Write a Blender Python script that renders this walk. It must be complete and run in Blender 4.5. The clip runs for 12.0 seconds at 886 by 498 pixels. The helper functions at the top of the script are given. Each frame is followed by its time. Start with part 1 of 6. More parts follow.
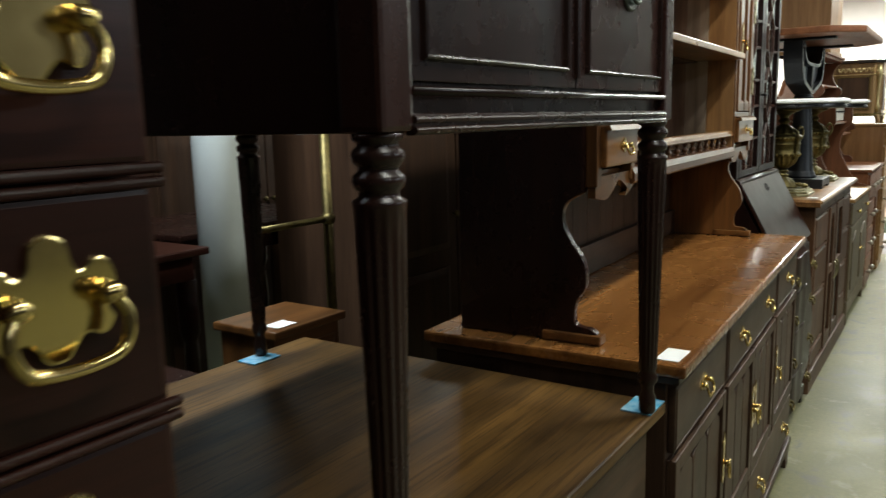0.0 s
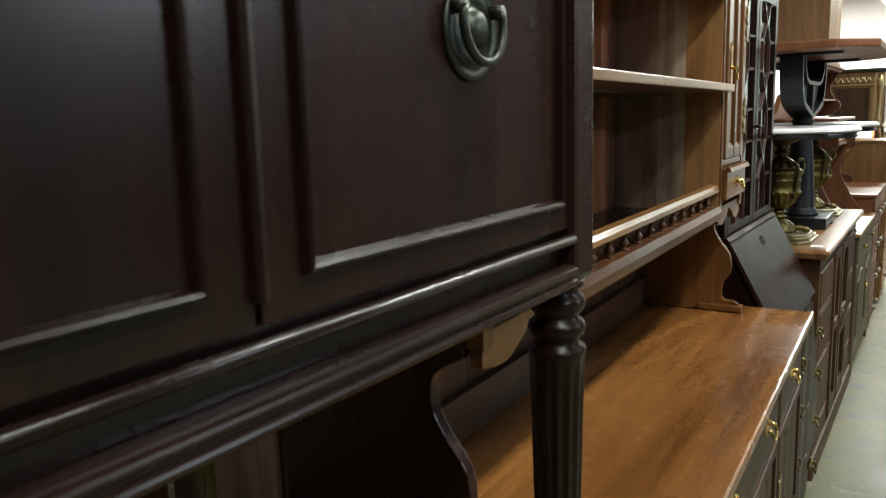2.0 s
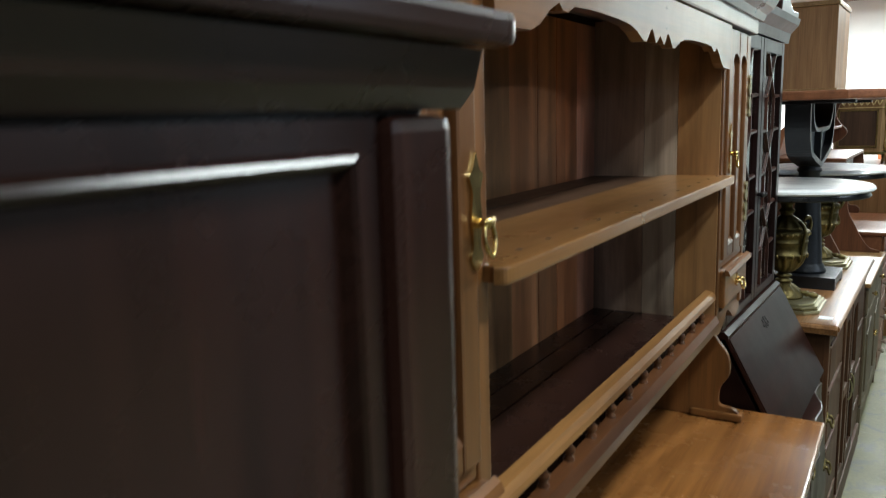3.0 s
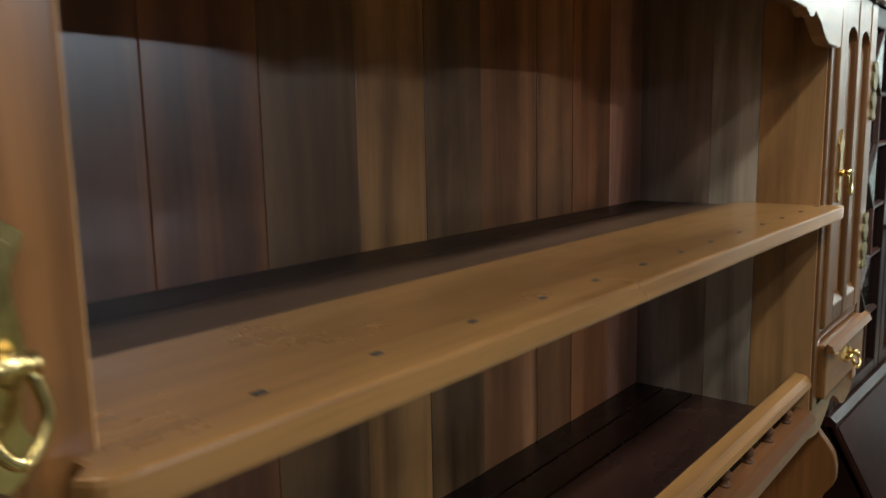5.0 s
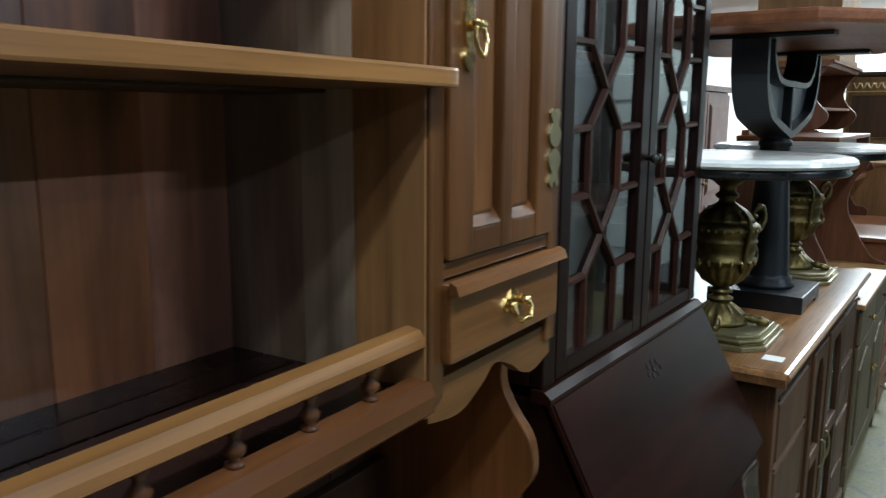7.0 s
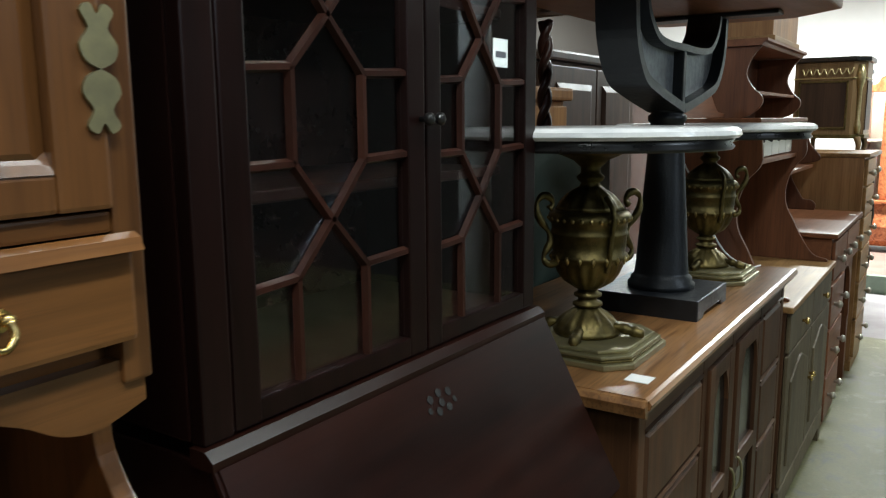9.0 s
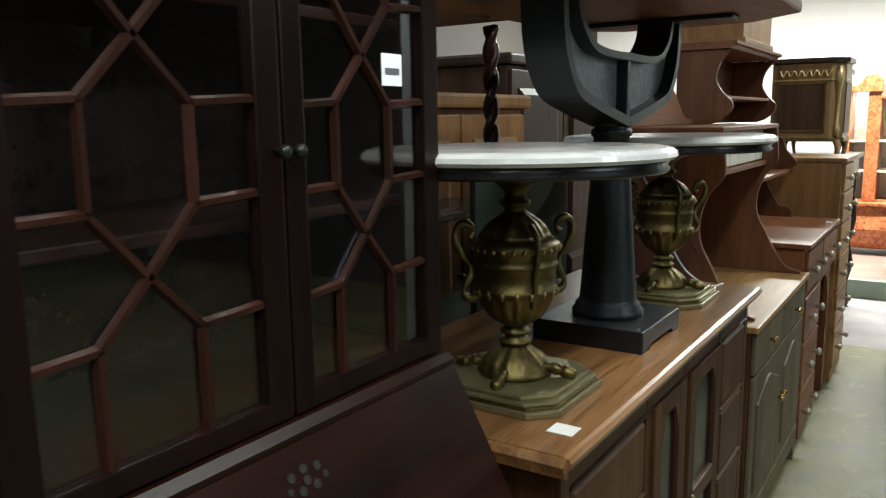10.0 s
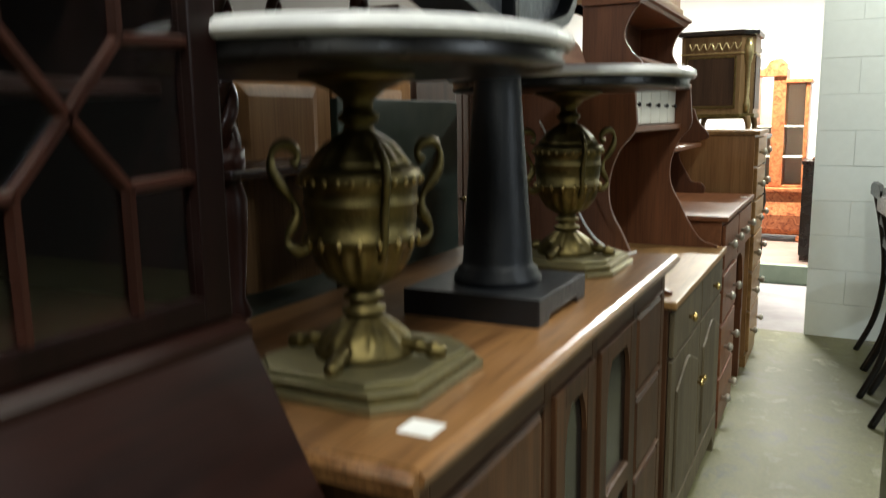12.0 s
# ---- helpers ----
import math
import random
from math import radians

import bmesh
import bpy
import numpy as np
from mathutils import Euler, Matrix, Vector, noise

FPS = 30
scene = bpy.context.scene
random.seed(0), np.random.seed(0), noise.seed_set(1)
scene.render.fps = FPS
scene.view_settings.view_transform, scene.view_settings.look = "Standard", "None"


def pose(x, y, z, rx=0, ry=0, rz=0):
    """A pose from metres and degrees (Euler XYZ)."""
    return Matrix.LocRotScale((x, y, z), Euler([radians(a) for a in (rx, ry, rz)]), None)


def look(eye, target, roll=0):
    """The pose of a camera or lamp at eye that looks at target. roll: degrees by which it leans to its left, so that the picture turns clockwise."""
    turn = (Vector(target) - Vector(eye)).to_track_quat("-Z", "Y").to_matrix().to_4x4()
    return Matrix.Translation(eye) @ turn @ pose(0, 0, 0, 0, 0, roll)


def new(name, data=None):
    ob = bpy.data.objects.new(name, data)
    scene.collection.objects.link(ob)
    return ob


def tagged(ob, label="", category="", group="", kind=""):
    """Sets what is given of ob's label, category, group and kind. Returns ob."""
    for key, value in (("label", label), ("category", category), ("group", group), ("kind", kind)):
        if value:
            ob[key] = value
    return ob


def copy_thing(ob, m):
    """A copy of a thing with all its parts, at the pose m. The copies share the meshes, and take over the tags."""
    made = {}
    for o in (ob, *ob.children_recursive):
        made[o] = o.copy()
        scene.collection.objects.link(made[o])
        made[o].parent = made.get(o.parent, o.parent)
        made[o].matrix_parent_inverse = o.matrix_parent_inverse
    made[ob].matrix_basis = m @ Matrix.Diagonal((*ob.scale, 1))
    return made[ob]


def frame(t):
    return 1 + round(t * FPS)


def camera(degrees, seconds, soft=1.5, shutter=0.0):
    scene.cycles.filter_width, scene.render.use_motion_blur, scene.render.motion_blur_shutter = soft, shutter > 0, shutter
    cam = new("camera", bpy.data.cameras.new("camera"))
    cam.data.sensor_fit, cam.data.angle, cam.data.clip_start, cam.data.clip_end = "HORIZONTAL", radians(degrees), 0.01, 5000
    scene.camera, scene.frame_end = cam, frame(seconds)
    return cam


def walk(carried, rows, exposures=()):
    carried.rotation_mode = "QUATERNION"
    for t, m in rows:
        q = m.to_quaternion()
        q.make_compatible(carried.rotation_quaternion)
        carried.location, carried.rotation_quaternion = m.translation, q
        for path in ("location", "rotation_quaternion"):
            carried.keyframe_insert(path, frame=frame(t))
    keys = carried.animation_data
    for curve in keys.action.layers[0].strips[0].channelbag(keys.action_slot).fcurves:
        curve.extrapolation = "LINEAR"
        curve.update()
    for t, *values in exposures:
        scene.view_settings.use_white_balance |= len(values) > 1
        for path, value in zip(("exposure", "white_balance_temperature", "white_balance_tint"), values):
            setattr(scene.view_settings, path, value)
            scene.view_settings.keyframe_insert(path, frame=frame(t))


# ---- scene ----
cam = camera(59.6, 12.0, soft=1.2, shutter=0.35)

PATH = [
    (0, (0.128, 1.057, 1.362), (-0.971, 2.695, 1.031), -1.4),
    (0.5, (0.07, 1.251, 1.384), (-0.916, 2.958, 1.047), -0.9),
    (1, (0.068, 1.405, 1.45), (-0.909, 3.117, 1.111), -0.6),
    (1.5, (0.035, 1.562, 1.474), (-0.992, 3.245, 1.141), -1.4),
    (2, (-0.035, 1.758, 1.487), (-1.115, 3.408, 1.157), -1.7),
    (2.5, (-0.072, 1.932, 1.559), (-1.161, 3.578, 1.238), -1.9),
    (2.9, (-0.107, 2.074, 1.677), (-1.185, 3.721, 1.325), -1.5),
    (3, (-0.117, 2.111, 1.691), (-1.198, 3.759, 1.355), -1.6),
    (3.2, (-0.138, 2.187, 1.727), (-1.214, 3.839, 1.389), -1.7),
    (4.8, (-0.191, 2.561, 1.703), (-1.482, 4.057, 1.396), -0.9),
    (5, (-0.198, 2.621, 1.67), (-1.508, 4.101, 1.366), -1.1),
    (5.5, (-0.152, 2.762, 1.59), (-1.639, 4.065, 1.285), -1.2),
    (6, (-0.142, 2.975, 1.556), (-1.604, 4.285, 1.178), 0.2),
    (6.5, (-0.109, 3.126, 1.522), (-1.367, 4.642, 1.176), 0.5),
    (7, (-0.085, 3.207, 1.511), (-1.214, 4.823, 1.166), 0.3),
    (7.5, (-0.037, 3.35, 1.456), (-1.119, 4.997, 1.111), 0.3),
    (7.7, (0.001, 3.415, 1.417), (-1.096, 5.053, 1.081), -0.3),
    (9.3, (0.023, 3.781, 1.439), (-1.073, 5.421, 1.112), -0.5),
    (9.5, (0.027, 3.824, 1.447), (-1.061, 5.468, 1.111), -0.6),
    (10, (0.063, 3.939, 1.467), (-1.021, 5.586, 1.136), -0.8),
    (10.5, (0.08, 4.024, 1.384), (-0.908, 5.732, 1.053), -0.7),
    (11, (0.052, 4.111, 1.177), (-0.867, 5.855, 0.843), -0.6),
    (11.5, (0.022, 4.212, 1.066), (-0.882, 5.964, 0.728), -0.2),
    (12, (-0.027, 4.321, 1.307), (-0.931, 6.075, 0.979), -0.8),
]
walk(cam, [(t, look(eye, target, roll)) for t, eye, target, roll in PATH], [(0.0, 0.1, 6400, 10), (2.0, 0.15, 6250, 10), (3.0, 0.05, 5800, 9), (5.0, 0.1, 5900, 9), (6.0, 0.25, 5600, 9), (7.0, -0.2, 5450, 8), (9.5, -0.25, 6050, 9), (12.0, 0.0, 6450, 10)])

# ---- world and large lights ----
world = bpy.data.worlds.new("world")
scene.world = world
world.use_nodes = True
world.node_tree.nodes["Background"].inputs[0].default_value = (0.5, 0.55, 0.6, 1)
world.node_tree.nodes["Background"].inputs[1].default_value = 0.05

CEIL = 3.1
# ceiling strip lamps, all unseen and added: x, y, along (0: x, 1: y), watts, colour
COOL, NEUTRAL = (0.84, 0.94, 1.0), (0.98, 1.0, 0.9)
TUBES = [(3.7, 0.9, 1, 38, COOL), (0.9, 1.6, 1, 20, NEUTRAL), (4.6, 5.6, 1, 150, COOL), (0.45, 3.6, 1, 48, NEUTRAL), (0.3, 5.4, 1, 26, NEUTRAL), (0.75, 8.65, 0, 50, NEUTRAL),
         # the last two are fills that brighten the column and the row behind
         (-0.5, 11.5, 0, 420, NEUTRAL), (-2.4, 11.9, 0, 280, NEUTRAL), (-1.8, 2.1, 1, 80, COOL), (-2.9, 6.4, 1, 18, NEUTRAL)]
for x, y, along, watts, colour in TUBES:
    lamp = bpy.data.lights.new("tube_light", "AREA")
    lamp.shape, lamp.size, lamp.size_y = "RECTANGLE", (0.14 if along else 1.2), (1.2 if along else 0.14)
    lamp.energy, lamp.color = watts, colour
    ob = new("tube_light", lamp)
    ob.matrix_world = pose(x, y, CEIL - 0.11)


# ---- materials ----
def shader(name):
    m = bpy.data.materials.new(name)
    m.use_nodes = True
    nt = m.node_tree
    return m, nt, nt.nodes["Principled BSDF"]


def node(nt, kind, **values):
    n = nt.nodes.new(kind)
    for k, v in values.items():
        n.inputs[k.replace("_", " ")].default_value = v
    return n


def coords(nt, scale, jitter=True):
    tc = nt.nodes.new("ShaderNodeTexCoord")
    mp = nt.nodes.new("ShaderNodeMapping")
    mp.inputs["Scale"].default_value = scale
    nt.links.new(tc.outputs["Object"], mp.inputs["Vector"])
    if jitter:
        oi = nt.nodes.new("ShaderNodeObjectInfo")
        mul = node(nt, "ShaderNodeMath")
        mul.operation = "MULTIPLY"
        mul.inputs[1].default_value = 37.0
        nt.links.new(oi.outputs["Random"], mul.inputs[0])
        cmb = nt.nodes.new("ShaderNodeCombineXYZ")
        for i in range(3):
            nt.links.new(mul.outputs[0], cmb.inputs[i])
        nt.links.new(cmb.outputs[0], mp.inputs["Location"])
    return mp.outputs["Vector"]


def ramp(nt, fac, stops):
    r = nt.nodes.new("ShaderNodeValToRGB")
    e = r.color_ramp.elements
    while len(e) < len(stops):
        e.new(0.5)
    for el, (p, c) in zip(e, stops):
        el.position, el.color = p, (*c, 1)
    nt.links.new(fac, r.inputs[0])
    return r.outputs["Color"]


def mix(nt, fac, a, b, kind="MIX"):
    n = nt.nodes.new("ShaderNodeMix")
    n.data_type, n.blend_type = "RGBA", kind
    if isinstance(fac, float):
        n.inputs[0].default_value = fac
    else:
        nt.links.new(fac, n.inputs[0])
    for s, i in ((a, 6), (b, 7)):
        if isinstance(s, tuple):
            n.inputs[i].default_value = (*s, 1)
        else:
            nt.links.new(s, n.inputs[i])
    return n.outputs[2]


def bump(nt, p, height, strength, distance):
    b = node(nt, "ShaderNodeBump", Strength=strength, Distance=distance)
    nt.links.new(height, b.inputs["Height"])
    nt.links.new(b.outputs["Normal"], p.inputs["Normal"])


def span(nt, fac, lo, hi):
    n = nt.nodes.new("ShaderNodeMapRange")
    n.inputs["To Min"].default_value, n.inputs["To Max"].default_value = lo, hi
    nt.links.new(fac, n.inputs["Value"])
    return n.outputs[0]


def wood(name, dark, light, axis="z", rough=0.35, fine=1.0, figure=1.0, coat=0.0, vary=0.25, relief=0.15, spec=0.3, pore=0.32):
    """Varnished wood: long grain along an axis, broad figure, wear in the gloss."""
    m, nt, p = shader(name)
    long, wide = 1.6 * fine, 28.0 * fine
    sc = {"x": (long, wide, wide), "y": (wide, long, wide), "z": (wide, wide, long)}[axis]
    v = coords(nt, sc)
    n1 = node(nt, "ShaderNodeTexNoise", Scale=1.0, Detail=7.0, Roughness=0.62, Distortion=0.35)
    nt.links.new(v, n1.inputs["Vector"])
    fs = {"x": (0.7, 6, 6), "y": (6, 0.7, 6), "z": (6, 6, 0.7)}[axis]
    v2 = coords(nt, tuple(s * figure for s in fs))
    n2 = node(nt, "ShaderNodeTexNoise", Scale=1.0, Detail=3.0, Roughness=0.5, Distortion=1.2)
    nt.links.new(v2, n2.inputs["Vector"])
    c1 = ramp(nt, n1.outputs["Fac"], [(0.33, dark), (0.68, light)])
    c2 = ramp(nt, n2.outputs["Fac"], [(0.3, tuple(0.62 * c for c in dark)), (0.7, light)])
    col = mix(nt, 0.5, c1, c2)
    ps = {"x": (5, 130, 130), "y": (130, 5, 130), "z": (130, 130, 5)}[axis]
    v4 = coords(nt, ps)
    n4 = node(nt, "ShaderNodeTexNoise", Scale=1.0, Detail=3.0, Roughness=0.6)
    nt.links.new(v4, n4.inputs["Vector"])
    pores = ramp(nt, n4.outputs["Fac"], [(0.38, (0.5, 0.46, 0.42)), (0.5, (1.0, 1.0, 1.0)), (0.7, (1.12, 1.12, 1.1))])
    col = mix(nt, pore, col, mix(nt, 1.0, col, pores, "MULTIPLY"))
    oi = nt.nodes.new("ShaderNodeObjectInfo")
    hsv = nt.nodes.new("ShaderNodeHueSaturation")
    nt.links.new(span(nt, oi.outputs["Random"], 1 - vary, 1 + vary), hsv.inputs["Value"])
    nt.links.new(col, hsv.inputs["Color"])
    nt.links.new(hsv.outputs["Color"], p.inputs["Base Color"])
    v3 = coords(nt, (9, 9, 9))
    n3 = node(nt, "ShaderNodeTexNoise", Scale=1.0, Detail=5.0, Roughness=0.65)
    nt.links.new(v3, n3.inputs["Vector"])
    nt.links.new(span(nt, n3.outputs["Fac"], rough - 0.07, rough + 0.12), p.inputs["Roughness"])
    p.inputs["Coat Weight"].default_value, p.inputs["Coat Roughness"].default_value = coat, 0.12
    p.inputs["Specular IOR Level"].default_value = spec
    bump(nt, p, n1.outputs["Fac"], relief, 0.002)
    return m


def plain(name, colour, rough=0.5, metal=0.0, spots=None, scale=30.0, relief=0.1, mottled=0.3):
    """Paint, metal, stone: a colour broken by mottling at two scales, or by spots of a second colour."""
    m, nt, p = shader(name)
    v = coords(nt, (scale,) * 3)
    n1 = node(nt, "ShaderNodeTexNoise", Scale=1.0, Detail=6.0, Roughness=0.6)
    nt.links.new(v, n1.inputs["Vector"])
    n2 = node(nt, "ShaderNodeTexNoise", Scale=0.13, Detail=4.0, Roughness=0.6)
    nt.links.new(v, n2.inputs["Vector"])
    second = spots or tuple(c * (1 - mottled) for c in colour)
    c1 = ramp(nt, n1.outputs["Fac"], [(0.38, second), (0.62, colour)])
    c2 = ramp(nt, n2.outputs["Fac"], [(0.3, tuple(c * (1 - mottled) for c in colour)), (0.65, colour)])
    nt.links.new(mix(nt, 0.5, c1, c2), p.inputs["Base Color"])
    nt.links.new(span(nt, n1.outputs["Fac"], max(0.05, rough - 0.12), rough + 0.12), p.inputs["Roughness"])
    p.inputs["Metallic"].default_value = metal
    bump(nt, p, n1.outputs["Fac"], relief, 0.002)
    return m


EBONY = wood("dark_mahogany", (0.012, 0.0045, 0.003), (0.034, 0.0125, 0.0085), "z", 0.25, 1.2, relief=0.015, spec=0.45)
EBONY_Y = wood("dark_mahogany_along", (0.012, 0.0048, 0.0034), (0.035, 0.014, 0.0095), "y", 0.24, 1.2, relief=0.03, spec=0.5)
MAHOG = wood("red_mahogany", (0.014, 0.0045, 0.0028), (0.036, 0.0115, 0.007), "y", 0.28, 1.0, spec=0.22)
MAHOG_Z = wood("red_mahogany_upright", (0.018, 0.006, 0.004), (0.045, 0.016, 0.01), "z", 0.32, 1.0, spec=0.22)
DESK = wood("bureau_mahogany", (0.0055, 0.0019, 0.0014), (0.022, 0.0065, 0.004), "y", 0.3, 0.9, relief=0.02, spec=0.3)
DESK_Z = wood("bureau_mahogany_upright", (0.005, 0.002, 0.0017), (0.014, 0.005, 0.004), "z", 0.3, 0.9, relief=0.03, spec=0.2)
# brighter cherry: overhead light on shelf front and rail is put into it
CHERRY_LIT = wood("lit_cherry", (0.13, 0.055, 0.016), (0.35, 0.17, 0.052), "y", 0.28, 0.8, coat=0.5, vary=0.05, relief=0.012, spec=0.4)
CHERRY = wood("cherry_along", (0.06, 0.022, 0.006), (0.23, 0.096, 0.026), "y", 0.28, 0.8, 1.4, coat=0.6, vary=0.1, relief=0.06, spec=0.4)
CHERRY_TOP = wood("cherry_tabletop", (0.1, 0.033, 0.008), (0.36, 0.15, 0.038), "y", 0.24, 0.8, 0.9, coat=0.4, vary=0.08, relief=0.008)
CHERRY_DARK = wood("dark_cherry", (0.04, 0.0135, 0.0045), (0.14, 0.053, 0.017), "y", 0.3, 0.8, 1.4, coat=0.4, vary=0.05, relief=0.03)
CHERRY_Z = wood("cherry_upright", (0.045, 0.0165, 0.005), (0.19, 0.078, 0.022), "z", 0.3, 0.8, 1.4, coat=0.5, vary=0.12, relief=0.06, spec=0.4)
WALNUT = wood("walnut_stain", (0.024, 0.012, 0.007), (0.08, 0.042, 0.023), "z", 0.42, 1.0, vary=0.12)
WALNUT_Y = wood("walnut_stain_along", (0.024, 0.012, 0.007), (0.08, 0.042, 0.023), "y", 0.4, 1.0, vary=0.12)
OAK = wood("oak_tabletop", (0.012, 0.006, 0.002), (0.16, 0.08, 0.019), "y", 0.42, 0.8, 1.4, vary=0.05, relief=0.25, pore=0.9)
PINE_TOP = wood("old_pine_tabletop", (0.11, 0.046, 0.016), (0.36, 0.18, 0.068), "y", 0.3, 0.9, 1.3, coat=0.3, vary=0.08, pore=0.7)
# darker than the top: the front's dim light is put into the colour
PINE_SHADED = wood("old_pine_shaded", (0.024, 0.0095, 0.004), (0.115, 0.05, 0.021), "z", 0.45, 0.9, 1.3, vary=0.15)
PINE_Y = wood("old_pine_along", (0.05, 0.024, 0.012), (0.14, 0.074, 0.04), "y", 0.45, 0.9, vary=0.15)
GOLDEN = wood("golden_oak", (0.22, 0.11, 0.035), (0.45, 0.26, 0.1), "y", 0.4, 0.9, vary=0.08)
GOLDEN_Z = wood("golden_oak_upright", (0.22, 0.1, 0.035), (0.42, 0.22, 0.085), "z", 0.42, 0.9, vary=0.1)
RUST = wood("red_maple", (0.12, 0.042, 0.018), (0.25, 0.098, 0.043), "y", 0.4, 0.9, vary=0.12)
RUST_Z = wood("red_maple_upright", (0.09, 0.033, 0.015), (0.19, 0.075, 0.034), "z", 0.4, 0.9, vary=0.12)
OLIVE = wood("olive_painted_wood", (0.085, 0.062, 0.034), (0.17, 0.135, 0.08), "z", 0.5, 0.9, vary=0.1)
GILTWOOD = wood("inlaid_walnut", (0.13, 0.075, 0.03), (0.28, 0.18, 0.085), "z", 0.35, 0.9, vary=0.1)
BACKWOOD = wood("dusty_brown_wood", (0.12, 0.07, 0.035), (0.28, 0.18, 0.09), "z", 0.55, 0.8, vary=0.3)
BRASS = plain("polished_brass", (0.75, 0.55, 0.22), 0.24, 1.0, (0.5, 0.35, 0.13), 60)
MIRRORBRASS = plain("bright_brass", (0.78, 0.6, 0.25), 0.13, 1.0, (0.7, 0.52, 0.2), 20, 0.05)
OLDBRASS = plain("aged_brass", (0.2, 0.155, 0.06), 0.46, 1.0, (0.045, 0.04, 0.022), 42, 0.9)
GREENBRASS = plain("verdigris_brass", (0.36, 0.32, 0.17), 0.42, 0.8, (0.24, 0.22, 0.14), 50, 0.3)
BRONZE = plain("tarnished_bronze", (0.1, 0.105, 0.085), 0.4, 0.85, (0.04, 0.045, 0.04), 80, 0.4)
IRON = plain("black_cast_iron", (0.014, 0.016, 0.02), 0.4, 0.1, (0.008, 0.009, 0.011), 60, 0.6)
IRONWEB = plain("worn_cast_iron", (0.3, 0.32, 0.35), 0.42, 0.3, (0.07, 0.08, 0.09), 55, 1.0)
PEWTER = plain("pale_knob", (0.5, 0.46, 0.38), 0.35, 0.6)
PAPER = plain("paper", (0.85, 0.85, 0.83), 0.7, 0, None, 40, 0.05, 0.06)
INK = plain("print", (0.12, 0.12, 0.14), 0.7)
HOLE = plain("dark_hole", (0.012, 0.009, 0.007), 0.9)
BLUE = plain("blue_card", (0.03, 0.3, 0.48), 0.5, 0, (0.5, 0.62, 0.66), 45)
CREAM = plain("cream_paint", (0.8, 0.77, 0.68), 0.4, 0, None, 20, 0.1, 0.12)
BLACKWOOD = plain("black_lacquer", (0.012, 0.011, 0.011), 0.3, 0, None, 40)
GREEN = plain("dark_green_paint", (0.035, 0.06, 0.045), 0.5, 0, (0.06, 0.08, 0.06), 12)
DULL = plain("blackened_brass", (0.012, 0.01, 0.009), 0.6, 0.0)
GILT = plain("gilt_metal", (0.62, 0.52, 0.27), 0.35, 0.9, (0.35, 0.28, 0.14), 50)
STEEL = plain("pole_paint", (0.62, 0.66, 0.68), 0.38, 0, (0.5, 0.54, 0.56), 8, 0.2, 0.12)
LITLINING = plain("lit_lining", (0.72, 0.66, 0.55), 0.6, 0, None, 10, 0.1, 0.12)


def marble():
    m, nt, p = shader("white_marble")
    v = coords(nt, (5, 5, 5))
    n = node(nt, "ShaderNodeTexNoise", Scale=1.0, Detail=8.0, Roughness=0.6, Distortion=1.6)
    nt.links.new(v, n.inputs["Vector"])
    nt.links.new(ramp(nt, n.outputs["Fac"], [(0.35, (0.86, 0.86, 0.85)), (0.5, (0.68, 0.69, 0.7)), (0.56, (0.87, 0.87, 0.86))]), p.inputs["Base Color"])
    p.inputs["Roughness"].default_value = 0.16
    return m


def planks(name, colour):
    """Tongued boards of one timber: long grain, cloudy stain, a worn satin polish."""
    m, nt, p = shader(name)
    v = coords(nt, (22, 22, 1.4))
    n = node(nt, "ShaderNodeTexNoise", Scale=1.0, Detail=7.0, Roughness=0.6, Distortion=0.5)
    nt.links.new(v, n.inputs["Vector"])
    oi = nt.nodes.new("ShaderNodeObjectInfo")
    base = ramp(nt, oi.outputs["Random"], [(0.0, tuple(0.82 * c for c in colour)), (1.0, tuple(1.15 * c for c in colour))])
    grain = ramp(nt, n.outputs["Fac"], [(0.36, (0.55, 0.5, 0.46)), (0.64, (1.25, 1.23, 1.2))])
    vs = coords(nt, (9, 9, 0.35))
    ns = node(nt, "ShaderNodeTexNoise", Scale=1.0, Detail=2.0, Roughness=0.5)
    nt.links.new(vs, ns.inputs["Vector"])
    streak = ramp(nt, ns.outputs["Fac"], [(0.38, (0.62, 0.58, 0.55)), (0.5, (1.0, 1.0, 1.0)), (0.66, (1.3, 1.26, 1.15))])
    vb = coords(nt, (4, 4, 2.6))
    nb = node(nt, "ShaderNodeTexNoise", Scale=1.0, Detail=4.0, Roughness=0.6, Distortion=1.0)
    nt.links.new(vb, nb.inputs["Vector"])
    cloud = ramp(nt, nb.outputs["Fac"], [(0.35, (0.6, 0.57, 0.55)), (0.62, (1.15, 1.15, 1.15))])
    grain = mix(nt, 1.0, mix(nt, 1.0, grain, streak, "MULTIPLY"), cloud, "MULTIPLY")
    nt.links.new(mix(nt, 1.0, base, grain, "MULTIPLY"), p.inputs["Base Color"])
    nt.links.new(span(nt, nb.outputs["Fac"], 0.24, 0.46), p.inputs["Roughness"])
    p.inputs["Coat Weight"].default_value, p.inputs["Coat Roughness"].default_value = 1.0, 0.28
    bump(nt, p, n.outputs["Fac"], 0.1, 0.002)
    return m


def burl():
    m, nt, p = shader("burl_walnut")
    v = coords(nt, (14, 14, 14))
    n = node(nt, "ShaderNodeTexNoise", Scale=1.0, Detail=6.0, Roughness=0.65, Distortion=2.0)
    nt.links.new(v, n.inputs["Vector"])
    nt.links.new(ramp(nt, n.outputs["Fac"], [(0.32, (0.14, 0.03, 0.012)), (0.5, (0.42, 0.13, 0.05)), (0.68, (0.55, 0.22, 0.09))]), p.inputs["Base Color"])
    p.inputs["Roughness"].default_value = 0.28
    return m


